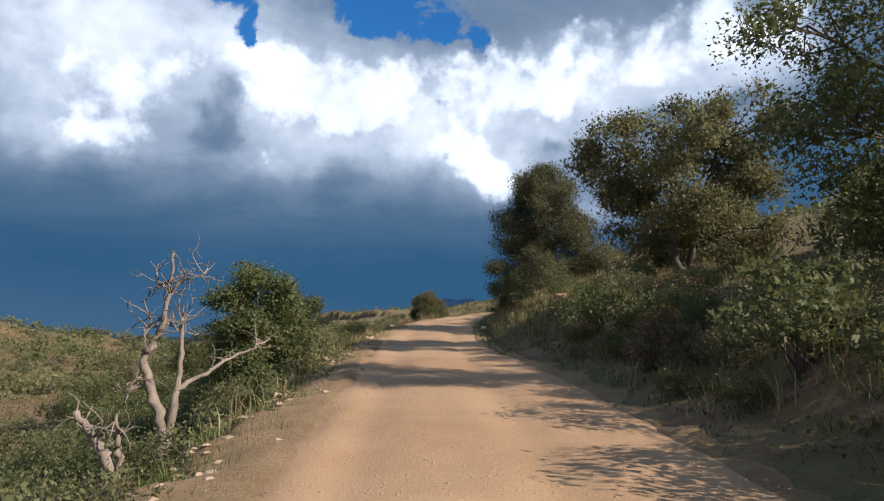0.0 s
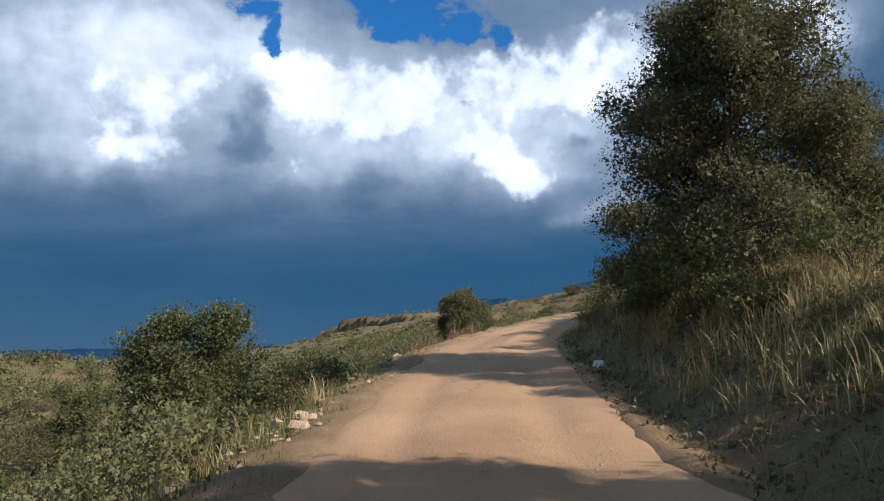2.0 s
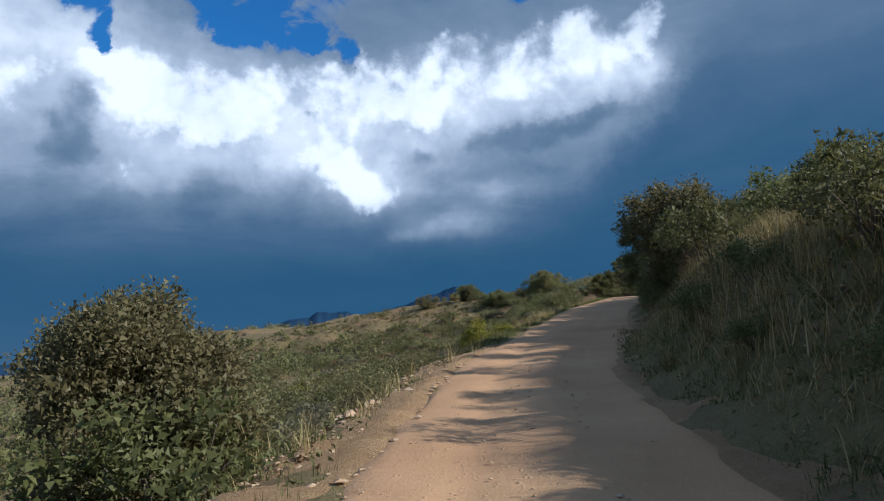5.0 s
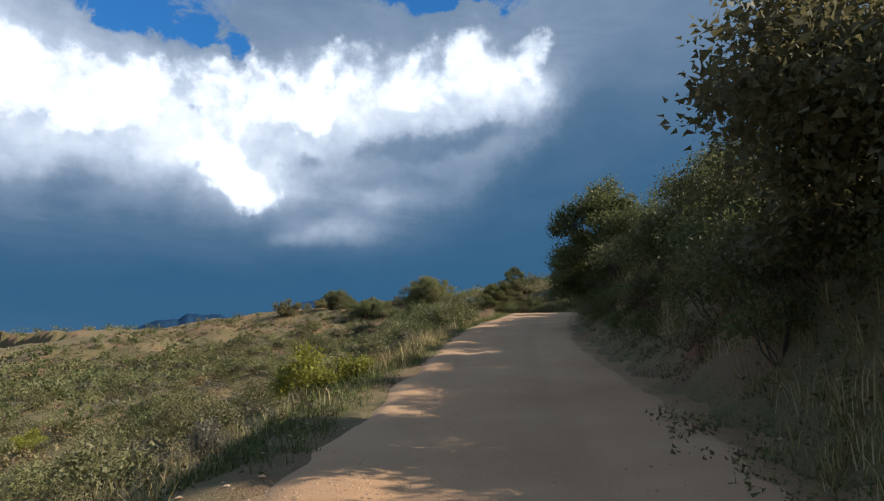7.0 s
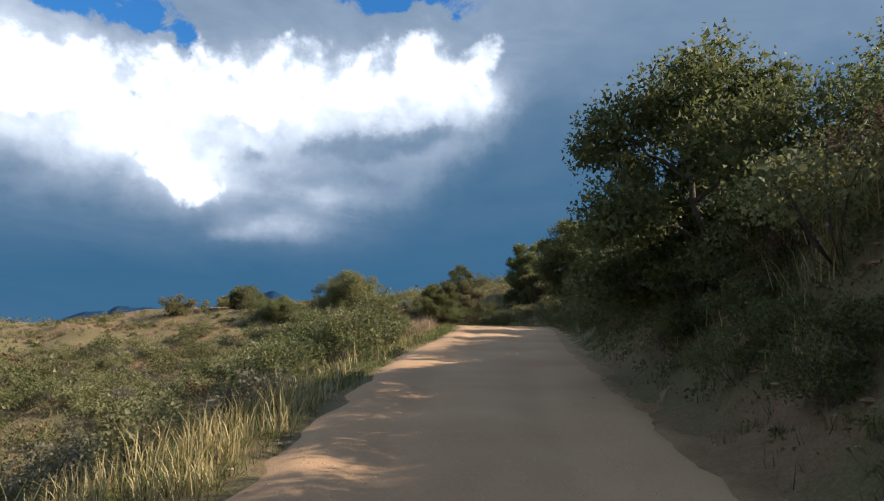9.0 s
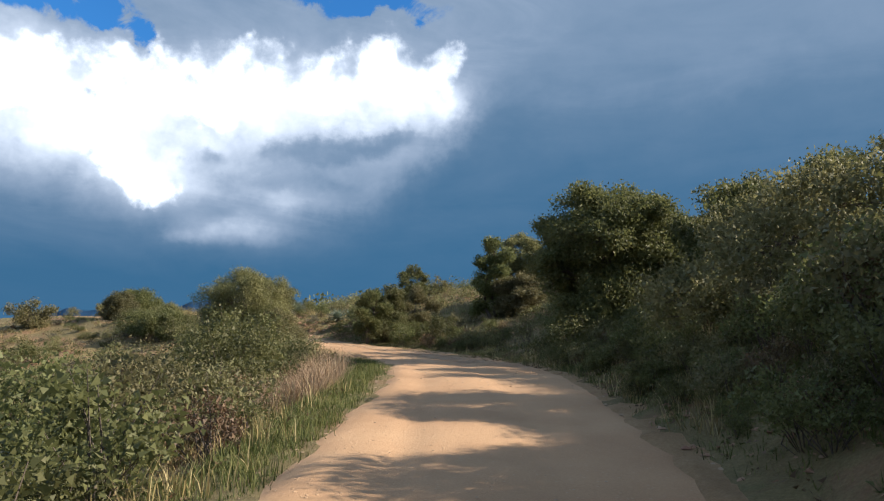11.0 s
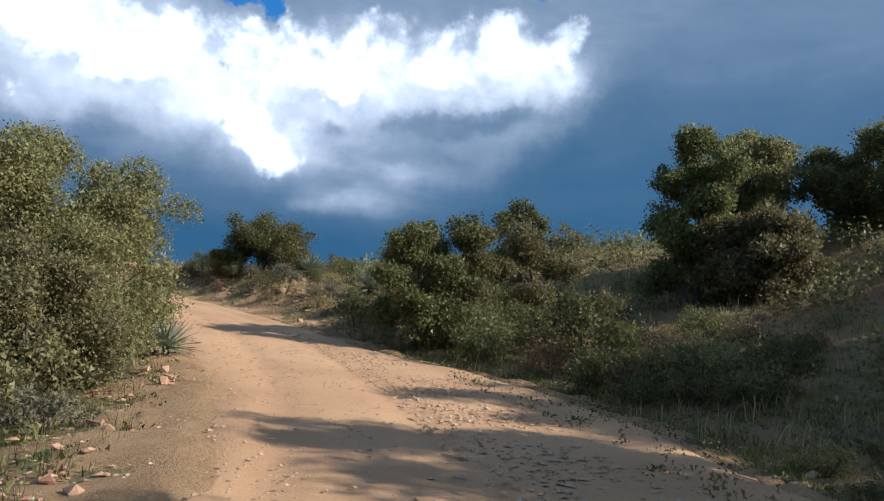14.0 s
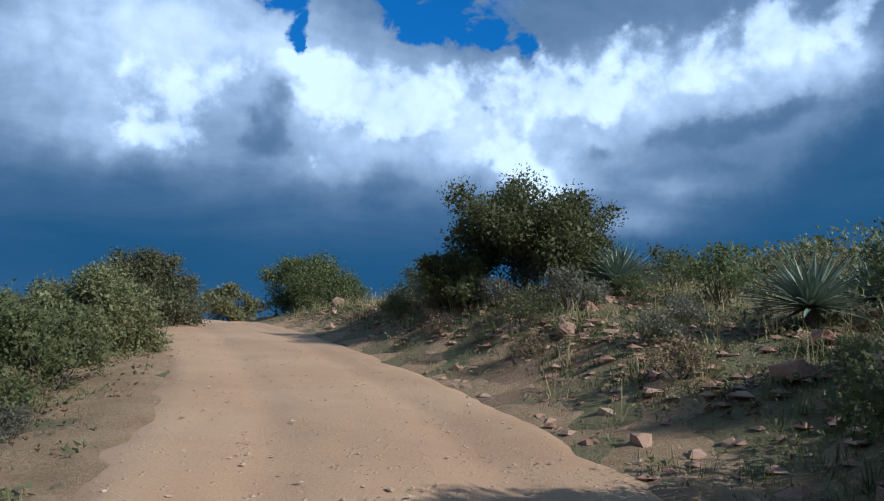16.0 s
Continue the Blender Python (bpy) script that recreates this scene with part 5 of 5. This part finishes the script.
grass("green_grass", "short green grass along the road edges", (
    ((18, 68), (1.8, 4.0), 1400), ((36, 66), (1.65, 3.2), 1300), ((70, 96), (2.4, 4.4), 1300), ((66, 118), (-3.2, -1.45), 2600), ((2, 34), (-3.2, -1.6), 700), ((98, 132), (2.6, 6.5), 1200), ((133, 160), (2.0, 4.5), 400),
    ((66.1, 120.9), (-3.4, -1.8), 900), ((1.6, 57.5), (-4.1, -1.8), 800), ((98.6, 114.6), (2.6, 7.3), 800), ((113.1, 138.0), (2.6, 10.1), 900), ((1.6, 57.5), (2.8, 8.8), 900), ((74.3, 107.4), (2.7, 6.2), 420), ((138.0, 163.2), (3.0, 7.6), 420), ((120.9, 138.0), (-3.8, -2.0), 330), ((113.1, 165.0), (7.6, 17.7), 300)), GREEN_GRASS, 96, 0.18, 13, 0.006, 0.5, False)
grass("green_grass", "lush green grass on the shaded slope", (((107.4, 138.0), (2.7, 5.0), 1500), ((110.2, 138.0), (4.3, 11.5), 1700), ((1.6, 23.1), (2.7, 5.3), 450), ((98.6, 108.7), (2.7, 4.6), 300), ((73.1, 98.6), (2.8, 5.5), 800), ((116.1, 159.6), (-4.6, -2.6), 420), ((98.6, 119.3), (-2.8, -1.7), 800), ((134.4, 157.8), (2.9, 7.6), 700)), GREEN_GRASS, 99, 0.21, 20, 0.006, 0.6, False)
grass("dry_brush", "pinkish tan dry brush below the shoulder", (((105.3, 114.6), (-5.2, -2.5), 300),), DRY_BRUSH, 98, 0.75, 56, 0.005, 0.8)
grass("reddish_grass", "reddish dry bunch grass below the shoulder", (((37.3, 45.9), (-3.8, -2.3), 30), ((18.6, 29.2), (-4.1, -2.5), 16)), PINK_GRASS, 97, 0.5, 40)

# ---- low brush filling the slopes between the bushes ----
def field_brush(label, bands, mat, seed, size, per, leaf=0.17):
    """Knee-high brush in bands of run range, side range and how many."""
    r = rng(seed)
    xs, ys = [], []
    for (a, b), (c, d), n in bands:
        qx, qy, _ = beside(r.uniform(a, b, n), r.uniform(c, d, n))
        xs.append(qx), ys.append(qy)
    x, y = np.concatenate(xs), np.concatenate(ys)
    _, d, _ = along(x, y)
    ok = (d < -5.5) | (d > 5.0)
    x, y, d = x[ok], y[ok], d[ok]
    s = size * r.uniform(0.5, 1.5, len(x)) * np.where((d < 0) & (y > 135) & (y < 200), 0.5, 1.0)
    v, f = leaves(r, np.stack([x, y, height(x, y) + 0.45 * s], 1), s, per, leaf, 0.6, 0.7)
    return tagged(piece("low_brush", v, f, mat), label, "shrubs", kind="stuff")


LEFT = (((0.0, 57.5), (-13.6, -4.1), 420), ((0.0, 68.4), (-59.1, -11.8), 1300), ((57.5, 174.0), (-10.3, -3.4), 380), ((57.5, 174.0), (-42.5, -8.9), 1500))
field_brush("low olive brush covering the slopes", LEFT + (((106.0, 165.0), (5.1, 31.0), 700), ((8.3, 106.0), (8.1, 30.6), 260)), OLIVE, 101, 0.5, 44, 0.10)
field_brush("low grey-green brush covering the slopes", tuple((a, b, int(n * 0.6)) for a, b, n in LEFT) + (((113.1, 165.0), (5.2, 31.7), 300),), SAGE, 102, 0.4, 40, 0.09)
field_brush("low brown twiggy brush on the slopes", tuple((a, b, int(n * 0.35)) for a, b, n in LEFT), RUSSET, 103, 0.4, 36, 0.08)

field_brush("dark green scrub on the valley side and the knoll", (((0.0, 74.3), (-59.6, -11.9), 850), ((57.5, 174.0), (-35.5, -6.8), 420)), OAK, 106, 0.8, 90, 0.12)
field_brush("scattered dark scrub on the far fields", (((10, 165), (-170, -55), 1500), ((29.2, 183.0), (-68.4, -27.6), 900),), OAK, 110, 0.9, 20, 0.28)
field_brush("scattered olive scrub on the far fields", (((10, 165), (-170, -55), 1700), ((29.2, 183.0), (-68.4, -27.6), 1100),), OLIVE, 111, 0.85, 20, 0.26)
field_brush("olive scrub thicket below the knoll", (((125.9, 152.4), (11.5, 27.1), 300), ((117.7, 125.9), (9.3, 22.2), 60)), OLIVE, 107, 0.7, 90, 0.13)
field_brush("dark scrub thicket below the knoll", (((127.5, 152.4), (11.5, 27.1), 240),), OAK, 108, 0.7, 90, 0.13)


def weeds(label, bands, mat, seed, size, per, leaf=0.065):
    """Small weeds and leaf litter close along the road."""
    r = rng(seed)
    qs = [beside(r.uniform(a, b, n), r.uniform(c, d, n)) for (a, b), (c, d), n in bands]
    x, y = (np.concatenate([q[k] for q in qs]) for k in (0, 1))
    s = size * r.uniform(0.4, 1.6, len(x))
    v, f = leaves(r, np.stack([x, y, height(x, y) + 0.25 * s], 1), s, per, leaf, 0.5, 0.55)
    return tagged(piece("weeds", v, f, mat), label, "weeds", kind="stuff")


weeds("small green weeds on the banks and shoulders", (((18, 68), (1.75, 4.2), 1500), ((0.0, 120.9), (2.8, 7.2), 2600), ((70, 96), (2.6, 4.6), 1600), ((113.1, 160.5), (2.8, 7.5), 1300), ((0.0, 165.0), (-4.8, -1.9), 1700), ((116.9, 142.5), (6.6, 15.4), 500)), OAK, 104, 0.13, 11)
weeds("ankle-high brush and weeds on the banks", (((18, 68), (1.9, 5.0), 900), ((133, 160), (2.1, 6), 300), ((0.0, 63.8), (2.9, 7.9), 700), ((63.8, 114.6), (2.8, 7.3), 700), ((113.1, 161.4), (2.9, 8.3), 900), ((0.0, 61.6), (-4.9, -2.6), 260), ((116.1, 161.4), (-4.2, -2.5), 240)), OLIVE, 109, 0.24, 26, 0.05)
weeds("dry brown leaf litter on the banks", (((18, 68), (1.8, 4.5), 700), ((0.0, 120.9), (2.7, 6.2), 1800), ((113.1, 160.5), (2.7, 6.7), 900), ((0.0, 165.0), (-5.1, -2.0), 1100)), RUSSET, 105, 0.14, 9)

# ---- rocks ----
def rock_mesh(seed, mat):
    r = rng(seed)
    bm = bmesh.new()
    pts = r.normal(0, 1, (11, 3))
    pts = pts / np.linalg.norm(pts, axis=1)[:, None] * r.uniform(0.75, 1.1, (11, 1)) * [1.0, 0.75, 0.55]
    for p in pts:
        bm.verts.new(p)
    out = bmesh.ops.convex_hull(bm, input=bm.verts)
    bmesh.ops.delete(bm, geom=[g for g in out["geom_interior"] if isinstance(g, bmesh.types.BMVert)], context="VERTS")
    me = bpy.data.meshes.new("rock")
    bm.to_mesh(me)
    bm.free()
    me.materials.append(mat)
    return me


ROCKS = {m.name: [rock_mesh(110 + k, m) for k in range(6)] for m in (STONE, RED_STONE, PALE_STONE)}


def rock(mat, x, y, size, label, r, lift=0.15):
    ob = new("rock", ROCKS[mat.name][r.randint(6)])
    ob.matrix_basis = pose(x, y, lay(x, y) + size * lift, r.uniform(-25, 25), r.uniform(-25, 25), r.uniform(0, 360)) @ Matrix.Diagonal((size, size, size, 1))
    return tagged(ob, label, "rock", group="roadside rocks")


r = rng(120)
ROCK_ROWS = (  # material, label, run range, side range, how many, least and most size
    (STONE, "tan broken rock on the road shoulder", (6.6, 38.5), (-3.4, -1.8), 54, 0.06, 0.24),
    (STONE, "pale tan rock on the road shoulder", (36.1, 59.5), (-3.2, -1.7), 34, 0.06, 0.22),
    (RED_STONE, "reddish rock on the bank foot", (12.2, 40.9), (2.7, 4.9), 12, 0.07, 0.25),
    (RED_STONE, "reddish broken rock beside the road", (119.3, 134.4), (-2.8, -1.7), 38, 0.08, 0.26),
    (RED_STONE, "reddish rock in the rocky bank", (136.0, 157.8), (2.3, 6.0), 110, 0.12, 0.36),
    (STONE, "grey-tan rock in the rocky bank", (116.1, 138.0), (3.6, 8.0), 10, 0.08, 0.24),
    (RED_STONE, "red rock in the cut bank", (70.0, 95.4), (2.6, 4.6), 32, 0.12, 0.36),
)
for mat, label, (a, b), (c, d), n, lo, hi in ROCK_ROWS:
    for _ in range(n):
        x, y, _ = spot(r.uniform(a, b), r.uniform(c, d))
        rock(mat, x, y, 0.75 * (lo + (hi - lo) * r.uniform() ** 2), label, r)
rock(PALE_STONE, 1.45, 31.34, 0.18, "white rock at the road edge", r, 0.4)
rock(STONE, -3.13, 21.44, 0.24, "large tan rock on the road shoulder", r, 0.3)
rock(STONE, 5.37, 25.81, 0.18, "pinkish rock set in the grassy bank", r, 0.3)
x, y, _ = spot(23.8, 4.4)
rock(RED_STONE, x, y, 0.5, "large rock outcrop in the shaded bank", r, 0.2)
x, y, _ = spot(129.3, 7.0)
rock(STONE, x, y, 0.2, "upright pale stone in the grass", r, 0.6)
rock(RED_STONE, 24.4, 152.6, 0.38, "stacked red rock on the bank at the crest", r, 0.5)
rock(RED_STONE, 24.9, 151.6, 0.3, "red rock on the bank at the crest", r, 0.5)


def gravel(name, label, rows, mat, seed):
    """Loose stones, each a small hull, joined."""
    r = rng(seed)
    hulls = []
    for me in ROCKS[mat.name]:
        q = np.array([k.co[:] for k in me.vertices])
        a, b, c = np.abs(q).max(0)
        v = np.array([(a, 0, 0), (-a * 0.8, b * 0.2, 0), (0.1, b, 0.1 * c), (-0.1, -b * 0.9, 0), (0.15 * a, 0.2 * b, c), (-0.3 * a, -0.3 * b, 0.75 * c), (0, 0, -0.5 * c)]) * r.uniform(0.75, 1.2, (7, 3)) * [1, 1, 0.6]
        f = np.array([(0, 2, 4), (2, 1, 4), (1, 5, 4), (1, 3, 5), (3, 4, 5), (3, 0, 4), (2, 0, 6), (1, 2, 6), (3, 1, 6), (0, 3, 6)])
        hulls.append((v, f))
    vs, fs, base = [], [], 0
    for (a, b), (c, d), n, lo, hi, on_road in rows:
        run, side = r.uniform(a, b, n), r.uniform(c, d, n)
        x, y, z = beside(run, side)
        z = z + 0.03 if on_road else height(x, y)
        for k in range(n):
            v, f = hulls[r.randint(len(hulls))]
            t, s = r.uniform(0, 6.28), lo + (hi - lo) * r.uniform() ** 2.5
            m = np.array([[math.cos(t), -math.sin(t), 0], [math.sin(t), math.cos(t), 0], [0, 0, 1]])
            vs.append((v @ m.T) * s + [x[k], y[k], z[k] + s * 0.16])
            fs.append(f + base)
            base += len(v)
    return tagged(piece(name, np.concatenate(vs), np.concatenate(fs), mat), label, "gravel", kind="stuff")


gravel("gravel", "loose tan stones on the road and its shoulders", (
    ((112, 136), (1.2, 4.3), 5200, 0.008, 0.05, True), ((116, 150), (-1.8, 1.6), 2600, 0.006, 0.035, True), ((34, 66), (-1.6, 1.5), 1800, 0.006, 0.035, True), ((34, 64), (-0.15, 0.5), 900, 0.008, 0.05, True), ((116, 134), (-3.0, -1.2), 900, 0.012, 0.07, False), ((34, 62), (-2.8, -1.4), 900, 0.012, 0.07, False), ((66, 112), (-1.4, 2.4), 1400, 0.005, 0.025, True),
    ((3.3, 59.5), (-3.3, -1.4), 2600, 0.015, 0.11, False), ((1.6, 106.0), (-1.5, 2.5), 1000, 0.006, 0.035, True), ((29.2, 59.5), (-0.6, 0.5), 500, 0.01, 0.05, True), ((114.6, 136.2), (0.9, 2.6), 3400, 0.018, 0.07, True), ((116.1, 138.0), (-1.6, 0.9), 800, 0.01, 0.05, True), ((106.0, 157.8), (-1.6, 2.4), 1500, 0.01, 0.05, True),
    ((117.7, 138.0), (2.2, 3.4), 900, 0.02, 0.08, False), ((59.5, 119.3), (-2.7, -1.5), 500, 0.015, 0.06, False), ((1.6, 138.0), (2.2, 3.4), 1700, 0.015, 0.08, False)), STONE, 130)
gravel("gravel", "reddish broken stones on the banks", (
    ((134.4, 159.6), (2.0, 6.0), 4200, 0.02, 0.17, False), ((117.7, 138.0), (-3.1, -1.6), 800, 0.02, 0.1, False), ((70.7, 106.0), (2.5, 4.8), 2200, 0.02, 0.13, False), ((113.1, 136.2), (3.1, 6.5), 500, 0.02, 0.09, False)), RED_STONE, 131)

# ---- fallen wood ----
def fallen(name, label, x, y, length, turn, seed, mat=BLEACHED):
    r = rng(seed)
    ob = tagged(new(name), label, "fallen wood")
    ob.location = (x, y, lay(x, y) + 0.06)
    ob.rotation_euler = (0, 0, radians(turn))
    piece("stem", *tubes([limb(r, (0, 0, 0), (length, 0, 0.12), 0.05, 0.02, 8, 0.08)], 7), mat, ob, smooth=True)
    for k in range(4):
        t = r.uniform(0.3, 0.9) * length
        piece("side_branch", *tubes([limb(r, (t, 0, 0.06), (t + r.uniform(0.1, 0.5), r.uniform(-0.5, 0.5), r.uniform(0.1, 0.5)), 0.022, 0.006, 5, 0.1)], 5), mat, ob, smooth=True)
    return ob


fallen("fallen_branch", "dry grey branch lying among rocks", 31.19, 143.62, 1.26, 30, 140)
fallen("fallen_branch", "bleached branch on the shaded slope", *by_road(16.2, -2.7), 1.3, 100, 141)
fallen("fallen_branch", "pale dead branch below the road", *by_road(48.6, -6.3), 1.5, 60, 142)
fallen("fallen_branch", "bent grey branch at the road edge", *by_road(138.2, -3.2), 1.4, 150, 143)
